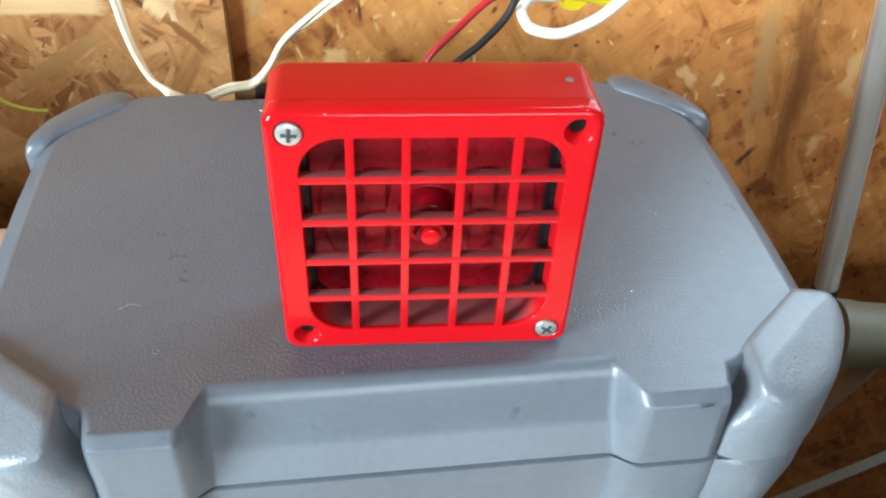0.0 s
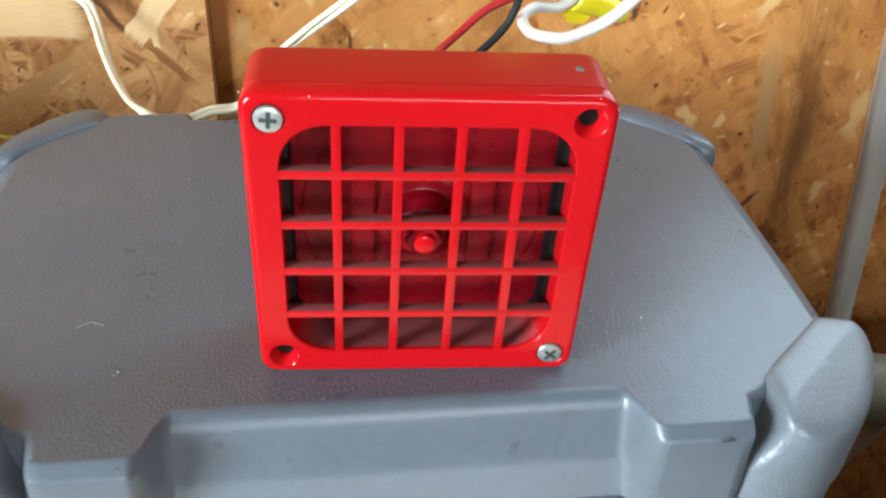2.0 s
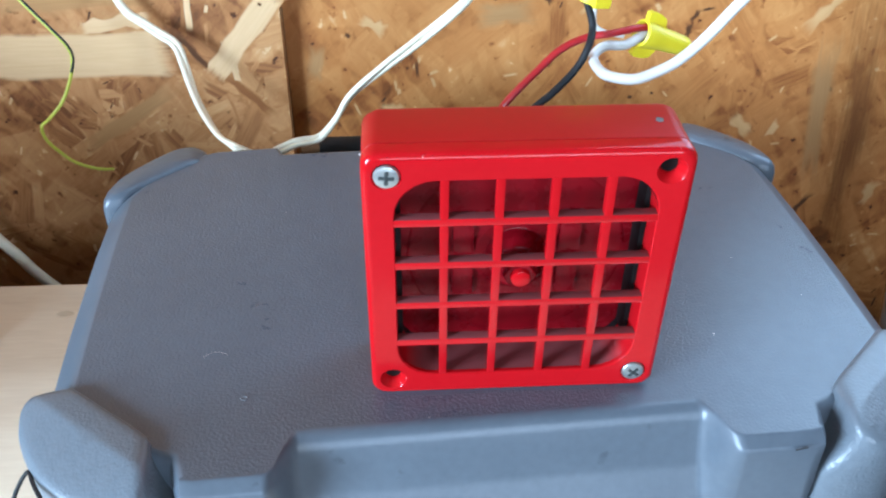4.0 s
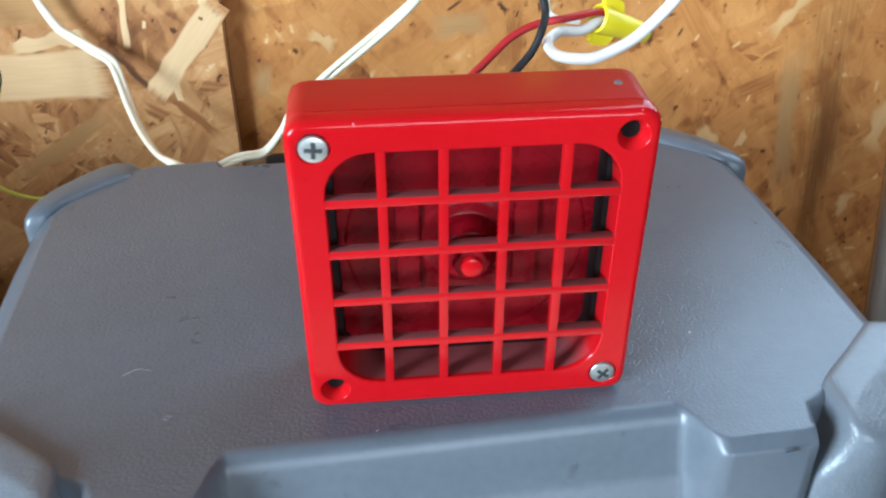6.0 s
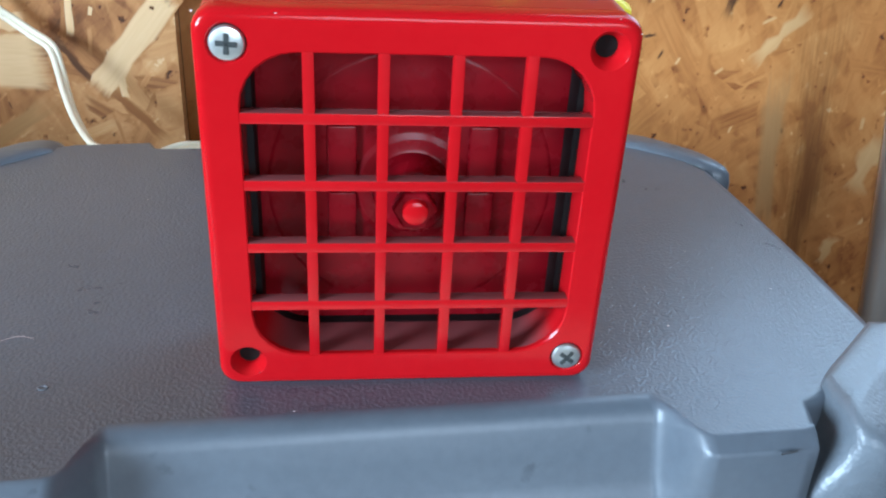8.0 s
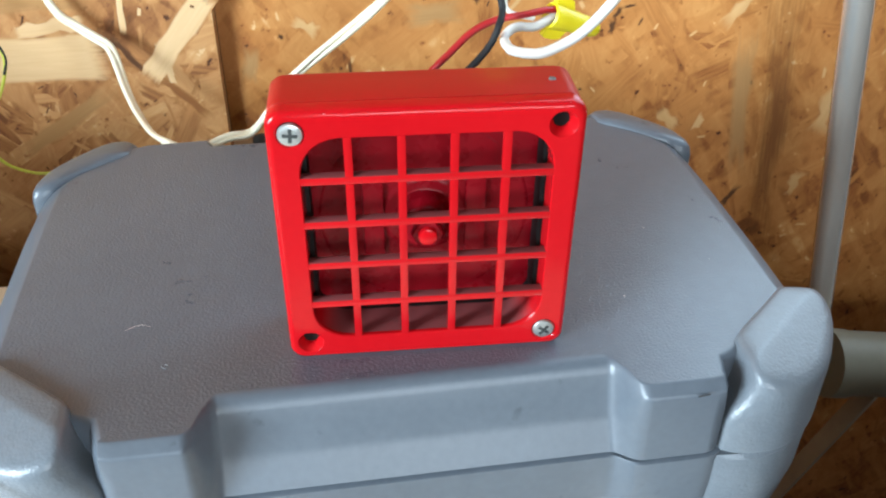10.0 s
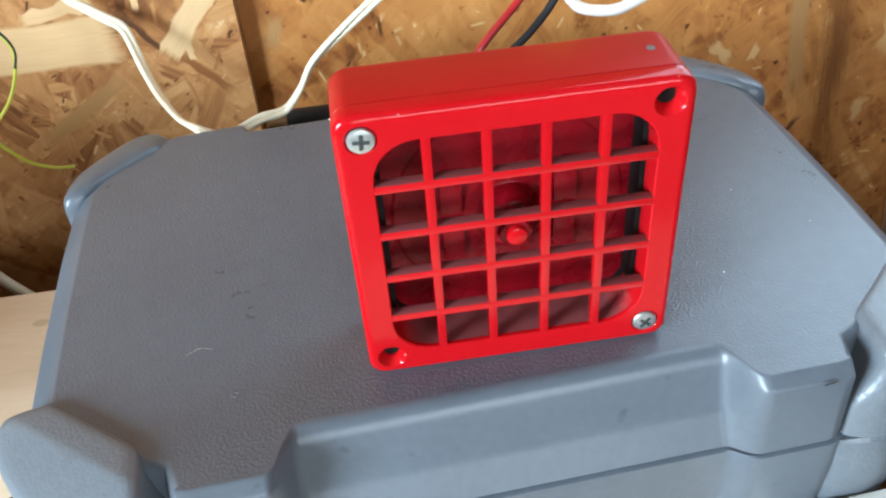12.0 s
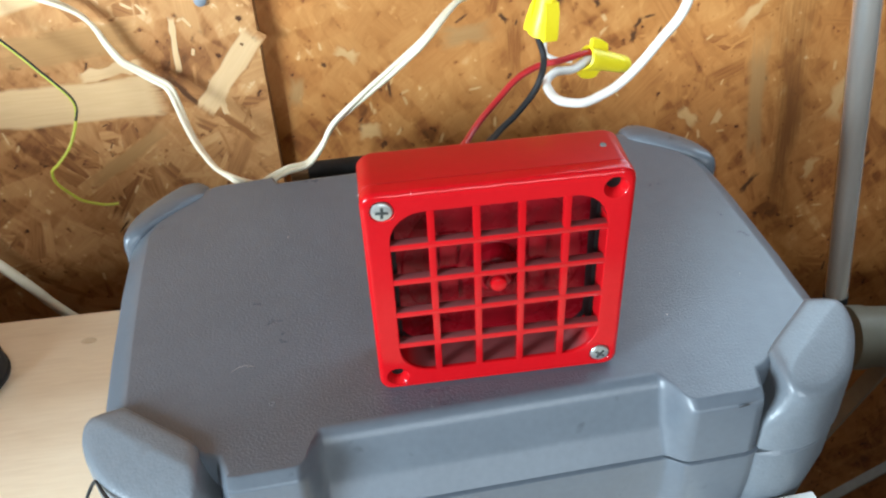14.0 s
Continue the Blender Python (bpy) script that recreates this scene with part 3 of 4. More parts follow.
def outline_case():
    """Plan of the lid: points with an outward direction and a kind, counter-clockwise from the front right block."""
    half = [(0.0, -0.133, 0.0), (0.04, -0.133, 0.0), (0.070, -0.133, 0.0), (0.0745, -0.133, 0.0), (0.0757, -0.133, 0.02), (0.0769, -0.1331, 0.07), (0.0781, -0.1333, 0.16), (0.0794, -0.1336, 0.30), (0.0808, -0.1339, 0.48), (0.0822, -0.1341, 0.66), (0.0836, -0.1343, 0.82), (0.0850, -0.1345, 0.92), (0.0866, -0.1348, 0.98), (0.0885, -0.135, 1.0), (0.12, -0.135, 1.0), (0.1245, -0.134, 1.0),
            (0.1275, -0.128, "n"), (0.1300, -0.118, "n"), (0.1400, -0.1140, "n"), (0.156, -0.1140, "f"), (0.172, -0.101, "f"), (0.1885, -0.082, "s"), (0.190, -0.03, "s"), (0.190, 0.03, "s"), (0.1885, 0.070, "s"),
            (0.1800, 0.088, "s"), (0.1635, 0.1080, "s"), (0.150, 0.1205, "s"), (0.134, 0.1265, "s"), (0.0960, 0.1280, "s"), (0.0925, 0.1200, "s"), (0.05, 0.1200, "s")]
    mirror = [(-x - 0.0065 * (0.072 < x < 0.089), y, k) for x, y, k in half[:0:-1]]
    half = [(x + 0.0045 * (0.072 < x < 0.089), y, k) for x, y, k in half]
    return half + [(0.0, 0.1200, "s")] + mirror


def lid_mesh():
    plan = outline_case()
    n = len(plan)
    # depth below the top, and inset, for each kind of edge
    profile = {"s": ((0, 0.0168), (-0.0004, 0.0155), (-0.0015, 0.0132), (-0.0040, 0.0098), (-0.0086, 0.0050), (-0.0115, 0.0031), (-0.0150, 0.0016), (-0.0385, 0.0)),
               "b": ((0, 0.0066), (-0.0003, 0.0058), (-0.0008, 0.0050), (-0.0034, 0.0018), (-0.0041, 0.0010), (-0.0055, 0.0006), (-0.0180, 0.0003), (-0.0385, 0.0)),
               "n": ((0, 0.0050), (-0.0004, 0.0038), (-0.0012, 0.0022), (-0.0030, 0.0012), (-0.0065, 0.0), (-0.0100, -0.0003), (-0.0180, -0.001), (-0.0385, -0.002)),
               "f": ((0, 0.0080), (-0.0004, 0.0062), (-0.0012, 0.0046), (-0.0030, 0.0030), (-0.0065, 0.0015), (-0.0100, 0.0012), (-0.0180, 0.001), (-0.0385, 0.0)),
               "r": ((0, 0.0255), (-0.0009, 0.0224), (-0.0028, 0.0200), (-0.0062, 0.0182), (-0.0145, 0.0157), (-0.0232, 0.0129), (-0.0268, 0.0112), (-0.0384, 0.0048))}
    rings = []
    for level in range(8):
        ring = []
        for i, (x, y, k) in enumerate(plan):
            (xa, ya, _), (xb, yb, _) = plan[i - 1], plan[(i + 1) % n]
            out = Vector((yb - ya, xa - xb)).normalized()
            if isinstance(k, float):
                out = Vector((0, -1))
                (za, ia), (zb, ib) = profile["r"][level], profile["b"][level]
                z, inset = za + (zb - za) * k, ia + (ib - ia) * k
            else:
                z, inset = profile[k][level]
            ring.append((x - out.x * inset, y - out.y * inset, z))
        rings.append(ring)
    bm = bmesh.new()
    loft(bm, rings, True, True)
    return bm


lid = part("lid", lid_mesh(), SMOOTH, case)
lid.data.materials.append(GREY)
max(lid.data.polygons, key=lambda f: f.area if f.normal.z > 0.9 else 0).material_index = 1  # the grained top
even = lid.modifiers.new("even_shading", "WEIGHTED_NORMAL")
even.keep_sharp, even.weight = True, 80
base_plan = [(x, y + 0.0045 * (1 - k) if isinstance(k, float) else y, k) for x, y, k in outline_case() if k != "n"]
bm = bmesh.new()
loft(bm, [[(x * s - 0 * y, y * s, z) for x, y, k in base_plan] for z, s in ((-0.0404, 0.996), (-0.0411, 1.004), (-0.060, 1.004), (-0.110, 0.985), (FLOOR_L, 0.95))])
part("base", bm, SMOOTH, case)
bm = bmesh.new()
loft(bm, [[(x * 0.955, y * 0.955, z) for x, y, k in base_plan] for z in (-0.037, -0.042)])
part("seam", bm, SEAM, case, "dark parting line")


def corner_guard(sx):
    """Raised moulded guard over a front corner, lid half, then base half."""
    plan = [(0.1730, -0.0770), (0.1560, -0.0918), (0.1390, -0.1066), (0.1368, -0.113), (0.1365, -0.122), (0.1375, -0.1335), (0.146, -0.1375), (0.160, -0.134), (0.176, -0.122), (0.187, -0.106), (0.1918, -0.094), (0.1915, -0.0835), (0.184, -0.079)]
    plan = [(p.x, p.y) for p in spline([(x, y, 0) for x, y in plan + plan[:1]], 4)[:-1]]
    cx, cy = 0.162, -0.107

    def ring(scale, edge, floor=None, spread=0.0):
        """One ring: a narrow level strip along the inner edge, then a broad facet falling outwards; edge rounds it off."""
        out = []
        for x, y in plan:
            px, py = cx + (x - cx) * scale, cy + (y - cy) * scale
            away = (px - 0.173) * 0.657 - (py + 0.077) * 0.754
            z = 0.0042 - 0.42 * max(0.0, away - 0.013) - edge if floor is None else floor
            out.append((sx * (px - spread * max(0.0, min(1.0, (0.148 - x) / 0.011)) * (y < -0.108)), py, z))
        return out

    levels = [(0.12, 0), (0.28, 0), (0.44, 0), (0.6, 0), (0.74, 0), (0.85, 0.0002), (0.92, 0.0007), (0.965, 0.0018), (0.99, 0.0038), (1.0, 0.0066), (1.001, 0, -0.0135, 0.0034), (1.002, 0, -0.0180, 0.0068), (1.0, 0, -0.024, 0.0093), (1.0, 0, -0.0395, 0.0098)]
    bm = bmesh.new()
    loft(bm, [ring(*level) for level in levels])
    return bm


def corner_foot(sx):
    plan = [(0.1235, -0.1325), (0.1300, -0.1358), (0.146, -0.1368), (0.160, -0.133), (0.176, -0.121), (0.187, -0.105), (0.1915, -0.094), (0.1905, -0.084), (0.16, -0.08), (0.145, -0.11)]
    bm = bmesh.new()
    loft(bm, [[(sx * x * s, y * s, z) for x, y in plan] for z, s in ((-0.0425, 0.985), (-0.0445, 0.998), (-0.07, 0.995), (-0.11, 0.965), (FLOOR_L, 0.93))])
    return bm


for sx in (-1, 1):
    part("corner_guard", corner_guard(sx), LEATHER, case, "leather-grained raised corner")
    part("corner_foot", corner_foot(sx), LEATHER, case)
    # raised guard over the back corner
    plan = [(0.1390, 0.1020), (0.1550, 0.0885), (0.1710, 0.0745), (0.1800, 0.0670), (0.1895, 0.0680), (0.1860, 0.0870), (0.1715, 0.1062), (0.1555, 0.1220), (0.1450, 0.1240), (0.1375, 0.1150)]
    plan = [(p.x, p.y) for p in spline([(x, y, 0) for x, y in plan + plan[:1]], 4)[:-1]]
    cx, cy = 0.1660, 0.0960
    bm = bmesh.new()
    loft(bm, [[(sx * (cx + (x - cx) * f), cy + (y - cy) * f, z - 0.10 * f * max(0.0, x - 0.150 + y - 0.090)) for x, y in plan] for f, z in ((0.2, 0.0027), (0.45, 0.0027), (0.66, 0.0026), (0.80, 0.0020), (0.90, 0.0008), (0.965, -0.0014), (1.0, -0.0060), (1.0, -0.0395))])
    part("back_corner_guard", bm, SMOOTH, case)


bm = block(bmesh.new(), (-0.0027, -0.0003, -0.00035), (0.0027, 0.0003, 0.00035), 0.0001)
slit = part("scuff_slit", bm, SEAM, case, "short dark slit in the bevelled edge")
slit.matrix_local = case.matrix_world.inverted() @ pose(0.1096, -0.0336, 0.9966, 45, 0, 11)

# ---- the red alarm horn ----
HORN_TILT = -1.76
A, FACE, DEPTH = 0.0487, 0.0575, 0.0335
horn = thing("alarm_horn", pose(0, 0, 1.0) @ pose(0, 0, 0, -HORN_TILT, 0, 0), "glossy red square fire alarm horn with a grid front", "alarm horn")


def ring_y(points, y, dz=FACE):
    return [(x, y, z + dz) for x, z in points]


def skin(bm, loops, ends=None):
    """Walls between successive loops of equal length; returns the vertex loops."""
    return loft(bm, loops, False, False)


def fill(bm, loops):
    """One flat face with holes, from vertex loops."""
    edges = []
    for vs in loops:
        for i, v in enumerate(vs):
            e = bm.edges.get((v, vs[(i + 1) % len(vs)])) or bm.edges.new((v, vs[(i + 1) % len(vs)]))
            edges.append(e)
    bmesh.ops.triangle_fill(bm, use_beauty=True, edges=edges)


HOLE_R, OPEN = 0.0054, 0.955 * A
bm = bmesh.new()
outer = skin(bm, [ring_y(rounded(FACE - i, FACE - i, 0.0062 - 0.6 * i), y) for i, y in ((0.0030, 0.0), (0.0022, 0.0), (0.0013, 0.0003), (0.0005, 0.0010), (0.0, 0.0024), (0.0, 0.0070), (0.0004, 0.0073), (0.0004, 0.0080))])
inner = skin(bm, [ring_y(rounded(OPEN - i, OPEN - i, 0.0150), y) for i, y in ((-0.0009, 0.0), (-0.0004, 0.0), (0.0, 0.0005), (0.0, 0.0020))])
holes = []
for cx, cz in ((A, A), (-A, -A), (-A, A), (A, -A)):
    holes.append(skin(bm, [ring_y(circle(cx, cz, r), y) for r, y in ((HOLE_R + 0.0004, 0.0), (HOLE_R, 0.0), (HOLE_R - 0.0003, 0.0003), (0.0034, 0.0034), (0.0031, 0.0040), (0.0031, 0.0115))]))
fill(bm, [outer[0], inner[0], *(h[0] for h in holes)])
part("front_cover", bm, RED, horn)
bm = bmesh.new()
skin(bm, [ring_y(rounded(OPEN - i, OPEN - i, 0.0150), y) for i, y in ((-0.0001, 0.0018), (0.0005, 0.0165))])
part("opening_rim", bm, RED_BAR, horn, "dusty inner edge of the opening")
bm = bmesh.new()
box = skin(bm, [ring_y(rounded(FACE - i, FACE - i, 0.0062), y) for i, y in ((0.0009, 0.0076), (0.0002, 0.0082), (0.0002, 0.0300), (0.0012, 0.0328), (0.0035, DEPTH))])
bm.faces.new(box[-1])
part("housing", bm, RED_SATIN, horn)
bm = bmesh.new()
loft(bm, [ring_y(rounded(OPEN - 0.0008, OPEN - 0.0008, 0.0145), y) for y in (0.0162, 0.0205)], False, False)
part("gasket", bm, RUBBER, horn, "black rubber gasket")
for sx in (-1, 1):
    bm = block(bmesh.new(), (sx * (OPEN - 0.0008) - 0.0014, 0.0098, FACE - OPEN + 0.009), (sx * (OPEN - 0.0008) + 0.0014, 0.0202, FACE + OPEN - 0.009), 0.0006)
    part("side_seal", bm, RUBBER, horn, "black rubber strip inside the opening")
# back plate in the darkened red, which carries the shade of the recess
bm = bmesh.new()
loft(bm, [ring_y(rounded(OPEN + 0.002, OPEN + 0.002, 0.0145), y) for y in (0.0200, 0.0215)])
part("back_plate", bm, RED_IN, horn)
# black plugs put the shade of the two empty holes into colour
for cx, cz in ((A, A), (-A, -A)):
    bm = bmesh.new()
    loft(bm, [ring_y(circle(cx, cz, 0.00308, 24), y) for y in (0.0046, 0.0112)])
    part("hole_shade_plug", bm, DEEP, horn, "black plug standing for the shade in a screw hole")

for cx, cz in ((-A, A), (A, -A)):
    bm = bmesh.new()
    loft(bm, [ring_y(circle(cx, cz, r, 24), y) for r, y in ((0.0050, 0.0009), (0.0030, 0.0041))])
    part("screw_seat", bm, DEEP, horn, "grimy seat round a screw")

BAR = 0.00156
for n, c in enumerate((-0.594, -0.198, 0.198, 0.594)):
    for upright in (True, False):
        bm = bmesh.new()
        lift = 0.0002 if upright else 0.00008
        if upright:
            block(bm, (c * A - BAR, lift, FACE - OPEN - 0.0006), (c * A + BAR, 0.0042, FACE + OPEN + 0.0006), 0.0004)
        else:
            block(bm, (-OPEN - 0.0006, lift, FACE + c * A - BAR), (OPEN + 0.0006, 0.0044, FACE + c * A + BAR), 0.0004)
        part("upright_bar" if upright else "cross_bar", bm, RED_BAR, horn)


def turned(profile, sides=40):
    """A lathe-turned solid about the horn's axis: radius and depth."""
    bm = bmesh.new()
    loft(bm, [ring_y(circle(0, 0, max(r, 1e-5), sides), y) for r, y in profile])
    return bm


# diaphragm, nut and bosses share the red darkened for shade
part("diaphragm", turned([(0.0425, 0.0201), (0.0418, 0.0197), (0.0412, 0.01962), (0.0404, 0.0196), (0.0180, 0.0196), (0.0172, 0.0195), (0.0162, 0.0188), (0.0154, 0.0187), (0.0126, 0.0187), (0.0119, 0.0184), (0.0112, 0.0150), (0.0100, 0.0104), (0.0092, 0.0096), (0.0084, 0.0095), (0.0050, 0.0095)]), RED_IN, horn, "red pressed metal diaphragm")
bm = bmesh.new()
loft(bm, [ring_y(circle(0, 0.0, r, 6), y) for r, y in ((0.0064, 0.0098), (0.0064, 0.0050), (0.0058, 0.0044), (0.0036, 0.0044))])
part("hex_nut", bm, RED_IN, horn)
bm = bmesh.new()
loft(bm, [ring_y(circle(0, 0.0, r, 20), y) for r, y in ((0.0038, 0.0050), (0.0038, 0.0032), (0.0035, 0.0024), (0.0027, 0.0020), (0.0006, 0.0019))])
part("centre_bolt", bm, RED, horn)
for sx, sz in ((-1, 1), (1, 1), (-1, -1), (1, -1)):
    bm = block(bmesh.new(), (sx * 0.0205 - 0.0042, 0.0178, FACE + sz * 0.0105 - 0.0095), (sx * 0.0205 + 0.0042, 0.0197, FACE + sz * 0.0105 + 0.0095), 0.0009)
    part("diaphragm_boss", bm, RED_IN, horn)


def cross_screw(cx, cz, turn):
    bm = bmesh.new()
    loft(bm, [[(x, y, z) for x, z in circle(0, 0, r, 28)] for r, y in ((0.0022, 0.0040), (0.0043, 0.0008), (0.0046, 0.0003), (0.0042, -0.0004), (0.0029, -0.0008), (0.0010, -0.0009))])
    head = part("screw", bm, ZINC, horn, "zinc-plated cross-head screw")
    head.matrix_local = pose(cx, 0.0, cz + FACE, 0, turn, 0)
    # the recess is drawn as a dark cross on the head
    for a in (0, 90):
        bm = block(bmesh.new(), (-0.0027, -0.00105, -0.0007), (0.0027, -0.0004, 0.0007), 0.0002)
        slot = part("cross_slot", bm, SLOT_DARK, head, "dark cross recess")
        slot.matrix_local = pose(0, 0, 0, 0, a, 0)


cross_screw(-A, A, 4)
cross_screw(A, -A, 38)
bm = bmesh.new()
loft(bm, [[(0.0476 + sx * 0.0016 * s, 0.0195 + sy * 0.0018 * s, z) for sx, sy in ((1, 0.2), (0.4, 0.8), (-0.5, 1), (-1, -0.1), (-0.3, -0.9), (0.7, -0.8))] for z, s in ((2 * FACE - 0.0005, 1.0), (2 * FACE + 0.00006, 0.9))])
part("paint_chip", bm, CHIP, horn, "bare metal chip in the paint")
rnd = random.Random(5)
for x, y, z in ((-0.0365, 0.0004, 0.1138), (-0.0195, 0.0002, 0.1119), (-0.0005, 0.0001, 0.1112), (-0.0572, 0.004, 0.113), (0.0565, 0.001, 0.1105), (-0.0560, 0.0009, 0.034), (0.0555, 0.001, 0.092), (0.0505, 0.0009, 0.1142)):
    bm = bmesh.new()
    bmesh.ops.create_icosphere(bm, subdivisions=1, radius=0.00032)
    for v in bm.verts:
        v.co = Vector((v.co.x * rnd.uniform(0.7, 1.6), v.co.y * 0.3, v.co.z * rnd.uniform(0.5, 1.3))) + Vector((x, y, z))
    part("paint_nick", bm, NICK, horn, "pale nick in the paint")


# ---- wiring ----
def cable(name, points, radius, material, label, category="wire", per=6):
    root = thing(name, pose(0, 0, 0), label, category)
    part("insulation", rod(spline(points, per), radius), material, root)
    return root


def flat_cord(name, points, label, pitch=0.085):
    """Two-core lamp cord: two insulated strands side by side, slowly twisting."""
    root = thing(name, pose(0, 0, 0), label, "lamp cord")
    path = spline(points, 8)
    run, spun = 0.0, []
    for i, p in enumerate(path):
        run += (p - path[i - 1]).length if i else 0
        d = (path[min(i + 1, len(path) - 1)] - path[max(i - 1, 0)]).normalized()
        a = d.cross(Vector((0, 1, 0))).normalized()
        spun.append((p, a * math.cos(run / pitch * 2) + a.cross(d) * math.sin(run / pitch * 2)))
    for s in (-1, 1):
        part("core", rod([p + s * 0.0016 * o for p, o in spun], 0.0018, 10), CORD, root)
    return root


flat_cord("lamp_cord", [(-0.310, 0.327, 1.106), (-0.284, 0.326, 1.0955), (-0.2616, 0.3250, 1.0853), (-0.2452, 0.3250, 1.0756), (-0.2356, 0.3250, 1.0640), (-0.2293, 0.3250, 1.0478), (-0.2227, 0.3250, 1.0350), (-0.2150, 0.3250, 1.0285), (-0.2032, 0.3220, 1.0208), (-0.1927, 0.3180, 1.0143), (-0.1879, 0.3120, 1.0023), (-0.1827, 0.3000, 0.9925), (-0.1750, 0.2850, 0.9826),
                        (-0.1613, 0.2600, 0.9772), (-0.1481, 0.2400, 0.9796), (-0.1401, 0.2330, 0.9790), (-0.129, 0.2315, 0.976), (-0.1189, 0.2320, 0.9805), (-0.1078, 0.2350, 0.9841), (-0.0940, 0.2400, 0.9846), (-0.0830, 0.2390, 0.9976), (-0.0722, 0.2380, 1.0150), (-0.0520, 0.2380, 1.0325), (-0.0364, 0.2390, 1.0443), (-0.0211, 0.2410, 1.0558), (-0.0063, 0.2430, 1.0678), (0.0121, 0.2620, 1.0784), (0.0242, 0.2720, 1.0816), (0.0464, 0.2730, 1.0840), (0.0805, 0.2740, 1.0839), (0.1017, 0.2620, 1.0881), (0.1146, 0.2560, 1.0967), (0.1301, 0.2528, 1.1130), (0.1468, 0.2510, 1.1432)],
          "ivory two-core lamp cord hanging behind the case")
yg = cable("earth_wire", [(-0.33, 0.322, 1.105), (-0.305, 0.315, 1.073), (-0.2867, 0.3100, 1.0540), (-0.2748, 0.3050, 1.0420), (-0.2652, 0.3000, 1.0335), (-0.2570, 0.2970, 1.0239), (-0.2552, 0.2960, 1.0151), (-0.2596, 0.2940, 1.0007), (-0.2670, 0.2900, 0.9870), (-0.2765, 0.2860, 0.9772), (-0.2817, 0.2830, 0.9728), (-0.2836, 0.2900, 0.9583),
                          (-0.2796, 0.3000, 0.9414), (-0.2752, 0.3080, 0.9297), (-0.2636, 0.3140, 0.9209), (-0.2530, 0.3160, 0.9191)], 0.00115, GREENY, "thin yellow and green wire hanging down the wall")
part("dark_stripe", rod([Vector(p) + Vector((0.0007, -0.0002, 0.0006)) for p in spline([(-0.33, 0.322, 1.105), (-0.305, 0.315, 1.073), (-0.2867, 0.3100, 1.0540), (-0.2748, 0.3050, 1.0420), (-0.2652, 0.3000, 1.0335), (-0.2570, 0.2970, 1.0239), (-0.2552, 0.2960, 1.0151), (-0.2580, 0.2945, 1.006)], 6)], 0.0009, 8), BLACKW, yg, "dark green stripe")
cable("white_wire", [(0.0840, 0.1540, 1.0872), (0.0775, 0.1500, 1.0890), (0.0671, 0.1440, 1.0867), (0.0566, 0.1400, 1.0881), (0.0498, 0.1340, 1.0858), (0.0486, 0.1190, 1.0868), (0.0497, 0.1020, 1.0908), (0.0586, 0.0935, 1.0930), (0.0667, 0.0920, 1.0964), (0.0762, 0.0905, 1.1028), (0.0859, 0.0900, 1.1130), (0.0947, 0.0895, 1.1251), (0.1030, 0.0885, 1.1370), (0.1069, 0.0880, 1.1481), (0.1086, 0.0880, 1.1576), (0.1120, 0.0880, 1.1766), (0.1171, 0.0880, 1.2051)], 0.0024, WHITE, "white wire looping out of a yellow wire nut")
cable("red_wire", [(0.0830, 0.1535, 1.0900), (0.0762, 0.1490, 1.0935), (0.0593, 0.1430, 1.0930), (0.0466, 0.1420, 1.0914), (0.0338, 0.1380, 1.0869), (0.0209, 0.1300, 1.0784), (0.0100, 0.1200, 1.0727), (0.0028, 0.1100, 1.0696), (-0.0100, 0.0820, 1.0680), (-0.0100, 0.0540, 1.0500), (-0.0095, 0.0325, 1.0450)], 0.0018, REDW, "thin dark red wire from the back of the horn")
cable("black_wire", [(0.0455, 0.1410, 1.1200), (0.0450, 0.1405, 1.1120), (0.0484, 0.1370, 1.0998), (0.0457, 0.1290, 1.0929), (0.0406, 0.1260, 1.0835), (0.0296, 0.1200, 1.0743), (0.0189, 0.1120, 1.0696), (0.0080, 0.0880, 1.0720), (0.0040, 0.0560, 1.0520), (0.0030, 0.0325, 1.0450)], 0.0018, BLACKW, "thin black wire from the back of the horn")
cable("white_lead", [(0.0510, 0.1440, 1.1200), (0.0518, 0.1500, 1.1090), (0.0524, 0.1535, 1.1000), (0.0535, 0.1540, 1.0930), (0.0585, 0.1530, 1.0895), (0.0680, 0.1510, 1.0880)], 0.0012, WHITE, "short white lead below a wire nut")


